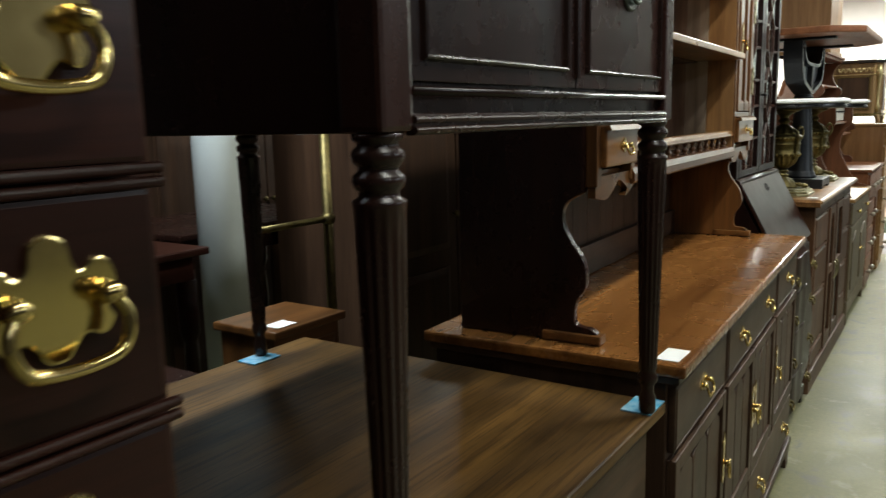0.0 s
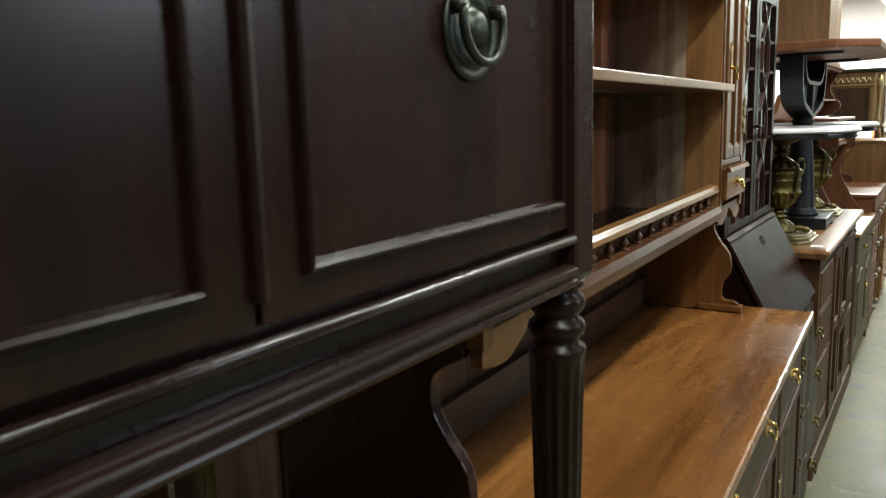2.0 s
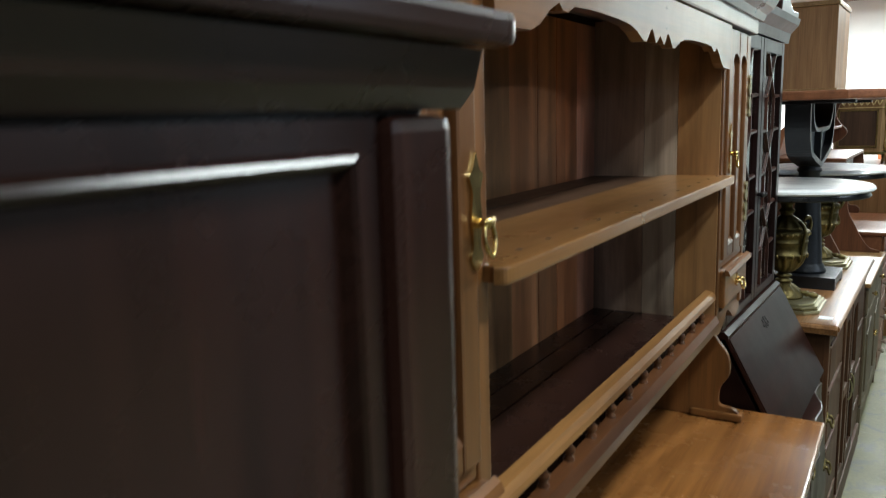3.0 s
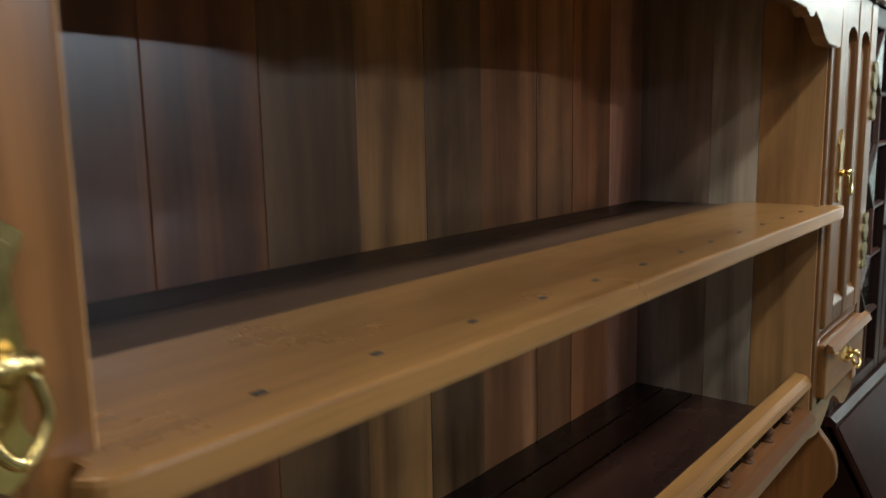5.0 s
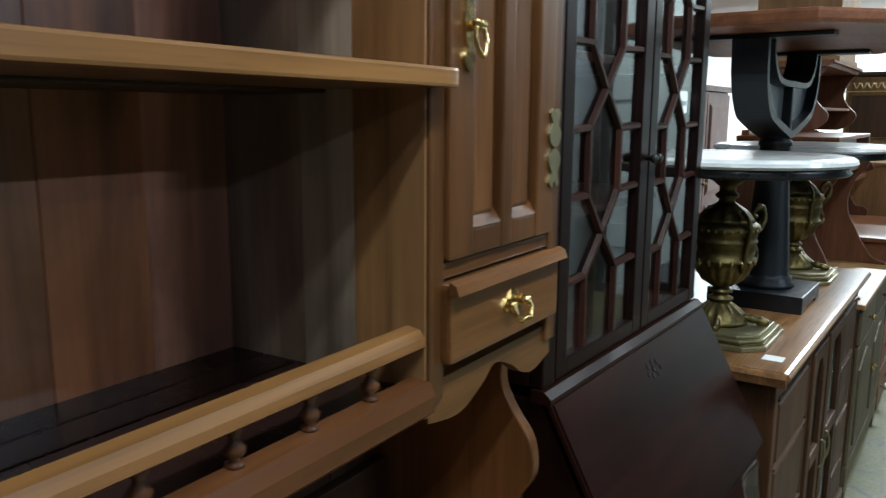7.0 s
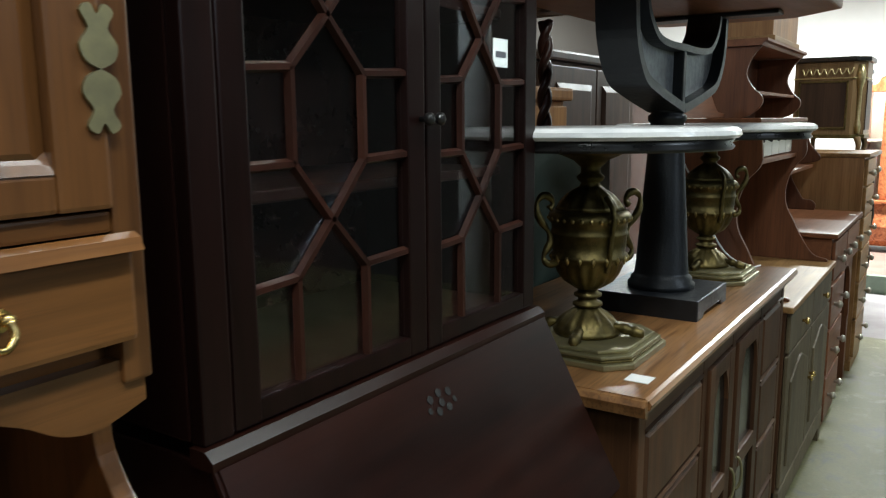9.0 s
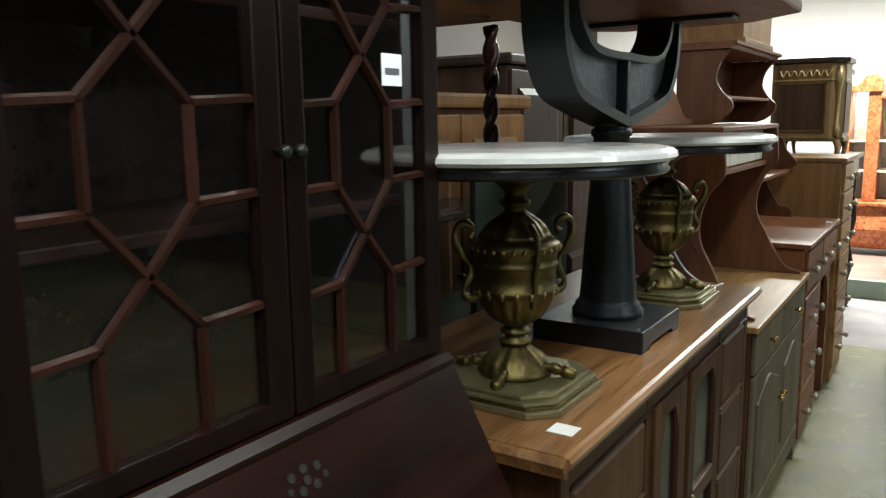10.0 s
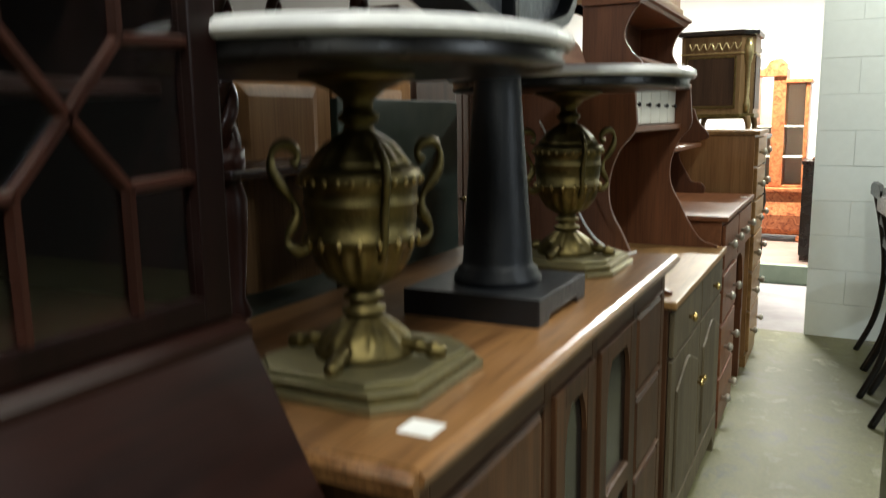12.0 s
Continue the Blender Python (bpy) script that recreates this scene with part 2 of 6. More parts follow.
def concrete():
    """Worn concrete with old green-grey paint, pale scuffs and dark dirt."""
    m, nt, p = shader("worn_concrete")
    v = coords(nt, (1, 1, 1), False)
    big = node(nt, "ShaderNodeTexNoise", Scale=0.9, Detail=5.0, Roughness=0.6)
    mid = node(nt, "ShaderNodeTexNoise", Scale=5.5, Detail=8.0, Roughness=0.68, Distortion=0.6)
    fin = node(nt, "ShaderNodeTexNoise", Scale=60.0, Detail=4.0, Roughness=0.7)
    for n in (big, mid, fin):
        nt.links.new(v, n.inputs["Vector"])
    c = ramp(nt, big.outputs["Fac"], [(0.35, (0.085, 0.082, 0.036)), (0.52, (0.15, 0.143, 0.062)), (0.68, (0.215, 0.2, 0.1))])
    flakes = ramp(nt, mid.outputs["Fac"], [(0.57, (0, 0, 0)), (0.7, (0.8, 0.8, 0.8))])
    c = mix(nt, flakes, c, (0.33, 0.33, 0.25))
    dirt = ramp(nt, mid.outputs["Fac"], [(0.36, (1, 1, 1)), (0.46, (0, 0, 0))])
    c = mix(nt, dirt, c, (0.11, 0.1, 0.075))
    g = ramp(nt, fin.outputs["Fac"], [(0.3, (0.72, 0.72, 0.72)), (0.7, (1.12, 1.12, 1.12))])
    c = mix(nt, 1.0, c, g, "MULTIPLY")
    nt.links.new(c, p.inputs["Base Color"])
    nt.links.new(span(nt, mid.outputs["Fac"], 0.35, 0.7), p.inputs["Roughness"])
    bump(nt, p, fin.outputs["Fac"], 0.2, 0.003)
    return m


def glass():
    m, nt, p = shader("old_glass")
    p.inputs["Base Color"].default_value = (0.93, 0.96, 0.95, 1)
    p.inputs["Roughness"].default_value = 0.02
    p.inputs["Transmission Weight"].default_value = 1.0
    p.inputs["IOR"].default_value = 1.5
    return m


def glow(name, colour, strength):
    m, nt, p = shader(name)
    p.inputs["Emission Color"].default_value = (*colour, 1)
    p.inputs["Emission Strength"].default_value = strength
    return m


REDBOARD = planks("red_brown_boards", (0.34, 0.13, 0.05))
BROWNBOARD = planks("brown_boards", (0.3, 0.16, 0.065))
TANBOARD = planks("tan_boards", (0.5, 0.25, 0.085))
PINKBOARD = planks("pink_brown_boards", (0.52, 0.235, 0.1))
PURPLEBOARD = planks("purple_brown_boards", (0.4, 0.19, 0.13))
GREYBOARD = planks("grey_brown_boards", (0.3, 0.22, 0.175))
PALEBOARD = planks("pale_grey_boards", (0.38, 0.31, 0.24))
MARBLE, BURL, FLOOR, GLASS = marble(), burl(), concrete(), glass()
BLOCK = plain("painted_block", (0.74, 0.8, 0.77), 0.55, 0, (0.7, 0.76, 0.73), 25, 0.35, 0.06)
# dark tone for unseen walls, so polished fronts mirror little light
DARKWALL = plain("dark_unseen_wall", (0.06, 0.053, 0.046), 0.7, 0, None, 6, 0.1, 0.2)
# opaque glass colour that holds the darkness inside the sideboard
SHADEDGLASS = plain("shaded_old_glass", (0.008, 0.009, 0.009), 0.16, 0, (0.014, 0.015, 0.014), 12, 0.02)
PLASTER = plain("white_wall_paint", (0.82, 0.82, 0.8), 0.6, 0, None, 6, 0.1, 0.06)
SLAB = plain("purple_grey_concrete", (0.22, 0.19, 0.2), 0.6, 0, (0.3, 0.28, 0.27), 6, 0.2)
RISER = plain("green_step_paint", (0.24, 0.29, 0.22), 0.6, 0, None, 9, 0.2)
REDFLOOR = plain("red_brown_floor", (0.24, 0.15, 0.12), 0.5, 0, (0.3, 0.2, 0.17), 5, 0.2)
CEILING = plain("brown_ceiling_boards", (0.2, 0.15, 0.11), 0.7, 0, (0.3, 0.25, 0.2), 5, 0.2)
TUBE = glow("lit_tube", (0.93, 1.0, 0.93), 8.0)
LAMPGLASS = glow("lit_lamp_glass", (1.0, 0.75, 0.4), 3.0)


# ---- mesh helpers ----
ORIGIN = {}


def thing(name, at, label, category, group="", kind=""):
    ob = new(name)
    ob.empty_display_size = 0.1
    ob.location = at
    ORIGIN[ob.name] = Vector(at)
    return tagged(ob, label, category, group, kind)


def part(name, bm, material, parent, label="", smooth=False):
    """One mesh, drawn in world coordinates, hung under a thing or a part."""
    base = ORIGIN[parent.name]
    for v in bm.verts:
        v.co -= base
    me = bpy.data.meshes.new(name)
    bm.normal_update()
    bm.to_mesh(me)
    bm.free()
    me.materials.append(material)
    if smooth:
        for f in me.polygons:
            f.use_smooth = True
    ob = new(name, me)
    ob.parent = parent
    ORIGIN[ob.name] = base
    if label:
        ob["label"] = label
    return ob


def lone(name, bm, material, label="", category="", kind="", group="", at=None, smooth=False):
    """One top-level mesh, its origin at its base."""
    if at is None:
        lo = [min(v.co[i] for v in bm.verts) for i in range(3)]
        hi = [max(v.co[i] for v in bm.verts) for i in range(3)]
        at = ((lo[0] + hi[0]) / 2, (lo[1] + hi[1]) / 2, lo[2])
    for v in bm.verts:
        v.co -= Vector(at)
    me = bpy.data.meshes.new(name)
    bm.to_mesh(me)
    bm.free()
    me.materials.append(material)
    if smooth:
        for f in me.polygons:
            f.use_smooth = True
    ob = new(name, me)
    ob.location = at
    ORIGIN[ob.name] = Vector(at)
    return tagged(ob, label, category, group, kind)


def box(x0, x1, y0, y1, z0, z1, bevel=0.003, bm=None):
    """A block with softened edges; joins an earlier bmesh when one is given."""
    b = bmesh.new()
    bmesh.ops.create_cube(b, size=1)
    for v in b.verts:
        v.co = Vector(((x0 + x1) / 2 + v.co.x * (x1 - x0), (y0 + y1) / 2 + v.co.y * (y1 - y0), (z0 + z1) / 2 + v.co.z * (z1 - z0)))
    w = min(bevel, 0.3 * min(x1 - x0, y1 - y0, z1 - z0))
    if w > 0:
        bmesh.ops.bevel(b, geom=b.edges, offset=w, segments=2, profile=0.6, affect="EDGES")
    return join(bm, b)


def join(bm, b):
    if bm is None:
        return b
    me = bpy.data.meshes.new("temp")
    b.to_mesh(me)
    b.free()
    bm.from_mesh(me)
    bpy.data.meshes.remove(me)
    return bm


def lathe(profile, at, segs=28, bm=None, flute=0, depth=0.0, z0=None, z1=None, axis="z"):
    """A turned shape from (radius, height) pairs; flutes may be cut between two heights."""
    b = bmesh.new()
    rings = []
    for r, z in profile:
        ring = []
        for i in range(segs):
            a = 2 * math.pi * i / segs
            rr = r
            if flute and (z0 is None or z0 <= z <= z1):
                rr = r * (1 - depth * (0.5 + 0.5 * math.cos(flute * a)))
            c = (rr * math.cos(a), rr * math.sin(a), z)
            if axis == "x":
                c = (z, rr * math.cos(a), rr * math.sin(a))
            if axis == "y":
                c = (rr * math.cos(a), z, rr * math.sin(a))
            ring.append(b.verts.new(Vector(at) + Vector(c)))
        rings.append(ring)
    for lo, hi in zip(rings, rings[1:]):
        for i in range(segs):
            j = (i + 1) % segs
            b.faces.new((lo[i], lo[j], hi[j], hi[i]))
    b.faces.new(rings[0][::-1])
    b.faces.new(rings[-1])
    bmesh.ops.recalc_face_normals(b, faces=b.faces)
    return join(bm, b)


def slab(outline, axis, lo, hi, bevel=0.003, bm=None):
    """A board sawn to an outline. axis 'y': outline in (x, z); 'x': in (y, z); 'z': in (x, y)."""
    b = bmesh.new()

    def at(p, d):
        return {"y": (p[0], d, p[1]), "x": (d, p[0], p[1]), "z": (p[0], p[1], d)}[axis]
    lower = [b.verts.new(at(p, lo)) for p in outline]
    upper = [b.verts.new(at(p, hi)) for p in outline]
    n = len(outline)
    b.faces.new(lower[::-1])
    b.faces.new(upper)
    for i in range(n):
        j = (i + 1) % n
        b.faces.new((lower[i], lower[j], upper[j], upper[i]))
    bmesh.ops.recalc_face_normals(b, faces=b.faces)
    if bevel:
        rim = [e for e in b.edges if any(len(f.verts) == n and n > 4 for f in e.link_faces)] if n > 4 else b.edges[:]
        bmesh.ops.bevel(b, geom=rim, offset=bevel, segments=2, profile=0.6, affect="EDGES", clamp_overlap=True)
    return join(bm, b)


def mould(section, axis, lo, hi, bm=None):
    """A moulding of constant section run along an axis."""
    return slab(section, axis, lo, hi, 0, bm)


def rod(points, radius, segs=10, bm=None):
    """A bent bar through the points; radius is one number or one for each point."""
    b = bmesh.new()
    pts = [Vector(p) for p in points]
    rings = []
    side = None
    for i, p in enumerate(pts):
        d = (pts[min(i + 1, len(pts) - 1)] - pts[max(i - 1, 0)]).normalized()
        if side is None:
            side = d.orthogonal().normalized()
        side = (side - d * side.dot(d)).normalized()
        up = d.cross(side)
        r = radius[i] if isinstance(radius, (list, tuple)) else radius
        rings.append([b.verts.new(p + r * (math.cos(2 * math.pi * k / segs) * side + math.sin(2 * math.pi * k / segs) * up)) for k in range(segs)])
    for lo, hi in zip(rings, rings[1:]):
        for k in range(segs):
            j = (k + 1) % segs
            b.faces.new((lo[k], lo[j], hi[j], hi[k]))
    b.faces.new(rings[0][::-1])
    b.faces.new(rings[-1])
    bmesh.ops.recalc_face_normals(b, faces=b.faces)
    return join(bm, b)


def curve_through(points, steps=6):
    """Smooth points on a curve through the given ones."""
    pts = [Vector(p) for p in points]
    out = []
    for i in range(len(pts) - 1):
        a, b, c, d = pts[max(i - 1, 0)], pts[i], pts[i + 1], pts[min(i + 2, len(pts) - 1)]
        for k in range(steps):
            t = k / steps
            out.append(0.5 * (2 * b + (c - a) * t + (2 * a - 5 * b + 4 * c - d) * t * t + (3 * b - a - 3 * c + d) * t ** 3))
    out.append(pts[-1])
    return out


def smooth2(points, steps=6):
    return [(p.x, p.y) for p in curve_through([(a, b, 0) for a, b in points], steps)]


def frame_front(x, d, y0, y1, z0, z1, w):
    """A raised rectangular bead on a front that faces +x, mitred at the corners."""
    b = bmesh.new()
    loops = []
    for o, h in ((0, 0), (0.25 * w, 0.8 * d), (0.5 * w, d), (0.75 * w, 0.8 * d), (w, 0)):
        loops.append([b.verts.new((x + h, y, z)) for y, z in ((y0 + o, z0 + o), (y1 - o, z0 + o), (y1 - o, z1 - o), (y0 + o, z1 - o))])
    for lo, hi in zip(loops, loops[1:]):
        for i in range(4):
            j = (i + 1) % 4
            b.faces.new((lo[i], lo[j], hi[j], hi[i]))
    bmesh.ops.recalc_face_normals(b, faces=b.faces)
    return b


def fielded(x, y0, y1, z0, z1, d=0.012, slope=0.03, bm=None):
    """A raised and fielded panel facing +x."""
    b = bmesh.new()
    s = min(slope, 0.4 * (y1 - y0), 0.4 * (z1 - z0))
    back = [b.verts.new((x, y, z)) for y, z in ((y0, z0), (y1, z0), (y1, z1), (y0, z1))]
    mid = [b.verts.new((x + 0.3 * d, y, z)) for y, z in ((y0, z0), (y1, z0), (y1, z1), (y0, z1))]
    top = [b.verts.new((x + d, y, z)) for y, z in ((y0 + s, z0 + s), (y1 - s, z0 + s), (y1 - s, z1 - s), (y0 + s, z1 - s))]
    b.faces.new(back[::-1])
    b.faces.new(top)
    for lo, hi in ((back, mid), (mid, top)):
        for i in range(4):
            j = (i + 1) % 4
            b.faces.new((lo[i], lo[j], hi[j], hi[i]))
    bmesh.ops.recalc_face_normals(b, faces=b.faces)
    return join(bm, b)


def bail_pull(x, y, z, w, parent, material=BRASS, name="pull"):
    """A brass bail pull: shaped backplate, two posts, swinging bail."""
    h = 0.55 * w
    plate = smooth2([(y - w / 2, z), (y - 0.36 * w, z + 0.3 * h), (y - 0.22 * w, z + 0.24 * h), (y, z + 0.62 * h), (y + 0.22 * w, z + 0.24 * h), (y + 0.36 * w, z + 0.3 * h), (y + w / 2, z),
                     (y + 0.34 * w, z - 0.3 * h), (y + 0.18 * w, z - 0.2 * h), (y, z - 0.5 * h), (y - 0.18 * w, z - 0.2 * h), (y - 0.34 * w, z - 0.3 * h), (y - w / 2, z)], 3)[:-1]
    ob = part(name, slab(plate, "x", x, x + 0.003, 0), material, parent, "shaped brass backplate and bail")
    bm = rod([(x, y - 0.33 * w, z + 0.05 * h), (x + 0.014, y - 0.33 * w, z + 0.05 * h)], 0.1 * h + 0.002, 8)
    bm = rod([(x, y + 0.33 * w, z + 0.05 * h), (x + 0.014, y + 0.33 * w, z + 0.05 * h)], 0.1 * h + 0.002, 8, bm)
    bm = rod(curve_through([(x + 0.012, y - 0.33 * w, z + 0.05 * h), (x + 0.016, y - 0.36 * w, z - 0.3 * h), (x + 0.018, y - 0.2 * w, z - 0.6 * h), (x + 0.018, y, z - 0.55 * h),
                            (x + 0.018, y + 0.2 * w, z - 0.6 * h), (x + 0.016, y + 0.36 * w, z - 0.3 * h), (x + 0.012, y + 0.33 * w, z + 0.05 * h)], 4), 0.0022 + 0.03 * h, 8, bm)
    part("bail", bm, material, ob, smooth=True)
    return ob


def knob(x, y, z, r, parent, material=PEWTER):
    return part("knob", lathe([(0.45 * r, 0), (0.4 * r, 0.6 * r), (r, 1.1 * r), (0.95 * r, 1.6 * r), (0.5 * r, 2.0 * r)], (x, y, z), 14, axis="x"), material, parent, smooth=True)


def batwing_pull(x, y, z, w, parent):
    """A large polished plate in three lobes with a swinging bail."""
    half = [(0.0, 0.52), (0.13, 0.46), (0.17, 0.3), (0.24, 0.24), (0.36, 0.32), (0.48, 0.24), (0.5, 0.06), (0.42, -0.04), (0.47, -0.16), (0.38, -0.28), (0.24, -0.24), (0.16, -0.3), (0.08, -0.4)]
    ring = half + [(0.0, -0.42)] + [(-a, b) for a, b in half[:0:-1]] + [(0.0, 0.52)]
    plate = smooth2([(y + a * w, z + b * w) for a, b in ring], 3)[:-1]
    ob = part("pull", slab(plate, "x", x, x + 0.0045, 0.0018), MIRRORBRASS, parent, "three-lobed polished brass backplate")
    bm = None
    for s in (-1, 1):
        bm = lathe([(0.1 * w, 0), (0.1 * w, 0.006), (0.06 * w, 0.01), (0.09 * w, 0.014), (0.07 * w, 0.02)], (x + 0.003, y + s * 0.34 * w, z + 0.06 * w), 14, bm, axis="x")
    bm = rod(curve_through([(x + 0.018, y - 0.34 * w, z + 0.06 * w), (x + 0.021, y - 0.44 * w, z - 0.14 * w), (x + 0.022, y - 0.36 * w, z - 0.36 * w), (x + 0.022, y - 0.14 * w, z - 0.42 * w), (x + 0.022, y + 0.14 * w, z - 0.42 * w),
                            (x + 0.022, y + 0.36 * w, z - 0.36 * w), (x + 0.021, y + 0.44 * w, z - 0.14 * w), (x + 0.018, y + 0.34 * w, z + 0.06 * w)], 4), 0.0042, 10, bm)
    part("bail", bm, MIRRORBRASS, ob, smooth=True)


# ---- the building ----
lone("floor", box(-4.2, 6.6, -2.2, 9.37, -0.2, 0, 0), FLOOR, "worn concrete floor with green-grey paint and pale scuffs", "floor", "structure")
lone("floor_slab", box(-4.2, 6.6, 9.374, 10.85, -0.2, -0.002, 0), SLAB, "purple-grey bare concrete strip beyond the aisle", "floor", "structure")
lone("floor_step", box(-4.2, 6.6, 10.854, 10.95, -0.2, 0.145, 0.004), RISER, "green painted concrete step edge", "step", "structure")
lone("floor_upper", box(-4.2, 6.6, 10.954, 14.4, -0.2, 0.145, 0), REDFLOOR, "red-brown raised floor at the far end", "floor", "structure")
lone("ceiling", box(-4.2, 6.6, -2.2, 14.4, CEIL, CEIL + 0.15, 0), CEILING, "brown boarded ceiling", "ceiling", "structure")
lone("wall_west", box(-4.4, -4.204, -2.2, 14.4, -0.2, CEIL, 0), DARKWALL, "unseen wall behind the furniture rows, kept dark brown", "wall", "structure")
lone("wall_east", box(6.604, 6.8, -2.2, 14.4, -0.2, CEIL, 0), DARKWALL, "unseen side wall across the hall, kept dark brown to dull reflections", "wall", "structure")
lone("wall_south", box(-4.4, 6.8, -2.4, -2.204, -0.2, CEIL, 0), DARKWALL, "unseen wall behind the start, kept dark brown", "wall", "structure")
lone("wall_north", box(-4.4, 6.8, 14.404, 14.6, -0.2, CEIL, 0), PLASTER, "bright white painted end wall", "wall", "structure")

partition = lone("wall_block", box(-0.155, 1.45, 9.356, 9.54, 0, CEIL, 0), BLOCK, "pale green-white painted concrete block partition", "wall", "structure")

# unseen wall, dark so the glass doors don't mirror pale blocks
lone("wall_beyond", box(1.454, 6.6, 9.352, 9.54, 0, CEIL, 0), DARKWALL, "unseen wall continuing the partition, made dark brown to dull reflections", "wall", "structure")


def pole(x, y):
    t = thing("pole", (x, y, 0), "pale grey painted steel pole from floor to ceiling", "pole", "poles by the aisle")
    part("shaft", lathe([(0.055, 0.0), (0.055, CEIL)], (x, y, 0), 32), STEEL, t, smooth=True)
    part("base_plate", box(x - 0.075, x + 0.075, y - 0.075, y + 0.075, 0.0, 0.012), STEEL, t)


pole(0.11, 2.67)
pole(0.134, 5.97)
column = thing("column", (-2.13, 2.96, 0), "white painted round column behind the first row", "column")
part("shaft", lathe([(0.088, 0.0), (0.088, CEIL)], (-2.13, 2.96, 0), 32), BLOCK, column, smooth=True)
part("foot", lathe([(0.115, 0.0), (0.115, 0.05), (0.092, 0.07)], (-2.13, 2.96, 0), 32), BLOCK, column)

for x, y, along, watts, colour in TUBES:
    lx, ly = (0.1, 0.65) if along else (0.65, 0.1)
    t = thing("ceiling_light", (x, y, CEIL), "unseen white fluorescent strip light added on the ceiling", "light", "strip lights")
    part("housing", box(x - lx, x + lx, y - ly, y + ly, CEIL - 0.05, CEIL - 0.001), CREAM, t)
    a, b = ((x, y - 0.6, CEIL - 0.075), (x, y + 0.6, CEIL - 0.075)) if along else ((x - 0.6, y, CEIL - 0.075), (x + 0.6, y, CEIL - 0.075))
    part("tube", rod([a, b], 0.018, 12), TUBE, t, smooth=True)


# ---- tall chest of drawers beside the start ----
def tall_chest():
    y0, y1, xf = 0.49, 1.372, -0.3
    t = thing("tall_chest", (-0.55, 0.93, 0), "tall red mahogany chest of drawers with brass pulls", "chest")
    part("body", box(-0.82, xf - 0.012, y0, y1, 0.09, 1.81), MAHOG_Z, t)
    part("top", box(-0.84, xf + 0.02, y0 - 0.02, y1 + 0.02, 1.812, 1.845, 0.006), MAHOG, t)
    part("plinth", box(-0.81, xf - 0.008, y0 + 0.005, y1 - 0.005, 0, 0.088, 0.004), MAHOG, t)
    z = 1.797
    while z > 0.3:
        lo = z - 0.155
        d = part("drawer", box(xf - 0.01, xf + 0.004, y0 + 0.02, y1 - 0.012, lo + 0.008, z - 0.008, 0.004), MAHOG, t)
        for zz in (lo + 0.0045, z - 0.0045):
            part("bead", rod([(xf + 0.004, y0 + 0.012, zz), (xf + 0.004, y1 - 0.004, zz)], 0.0038, 10), MAHOG, d, smooth=True)
        for y in (y0 + 0.2, y1 - 0.084):
            batwing_pull(xf + 0.004, y, (lo + z) / 2 + 0.008, 0.08, d)
        z = lo


tall_chest()


# ---- low oak-topped chest and the dark cupboard on legs that stands on it ----
def low_chest():
    t = thing("low_chest", (-0.75, 1.9, 0), "low dark chest with a grained oak top", "chest")
    part("top", box(-1.215, -0.297, 1.38, 2.424, 0.81, 0.832, 0.005), OAK, t, "grained golden oak top")
    part("body", box(-1.19, -0.33, 1.4, 2.41, 0.07, 0.808), WALNUT, t)
    for y in (1.41, 2.33):
        part("foot", box(-0.4, -0.33, y, y + 0.05, 0, 0.069), WALNUT, t)
        part("foot", box(-1.18, -1.11, y, y + 0.05, 0, 0.069), WALNUT, t)
    for i in range(2):
        d = part("drawer", box(-0.332, -0.318, 1.42 + 0.49 * i, 1.89 + 0.49 * i, 0.57, 0.785), WALNUT_Y, t)
        knob(-0.318, 1.655 + 0.49 * i, 0.675, 0.014, d, WALNUT)
        part("door", fielded(-0.332, 1.42 + 0.49 * i, 1.89 + 0.49 * i, 0.1, 0.55), WALNUT, t)


def turned_leg(x, y, z0, z1, r, parent, fl=14):
    """Block, collar rings, then a fluted taper down to a small foot."""
    h = z1 - z0
    prof = [(0.5 * r, z0), (0.62 * r, z0 + 0.01 * h), (0.62 * r, z0 + 0.05 * h), (0.46 * r, z0 + 0.08 * h), (0.5 * r, z0 + 0.1 * h), (0.72 * r, z0 + 0.115 * h), (0.72 * r, z0 + 0.135 * h), (0.55 * r, z0 + 0.15 * h)]
    n = 14
    for i in range(n + 1):
        f = i / n
        prof.append(((0.66 + 0.36 * f) * r, z0 + (0.16 + 0.71 * f) * h))
    prof += [(1.06 * r, z0 + 0.878 * h), (1.06 * r, z0 + 0.884 * h), (0.82 * r, z0 + 0.89 * h), (0.8 * r, z0 + 0.9 * h), (0.98 * r, z0 + 0.908 * h), (1.05 * r, z0 + 0.918 * h), (1.0 * r, z0 + 0.928 * h), (0.8 * r, z0 + 0.935 * h),
             (0.8 * r, z0 + 0.942 * h), (0.98 * r, z0 + 0.95 * h), (1.05 * r, z0 + 0.96 * h), (1.0 * r, z0 + 0.97 * h), (0.82 * r, z0 + 0.978 * h), (0.82 * r, z0 + 0.984 * h), (1.0 * r, z0 + 0.99 * h), (1.0 * r, z1)]
    return part("leg", lathe(prof, (x, y, 0), 84, flute=fl, depth=0.09, z0=z0 + 0.17 * h, z1=z0 + 0.86 * h), EBONY, parent, smooth=True)


REAR = -1.185      # back legs of the cupboard


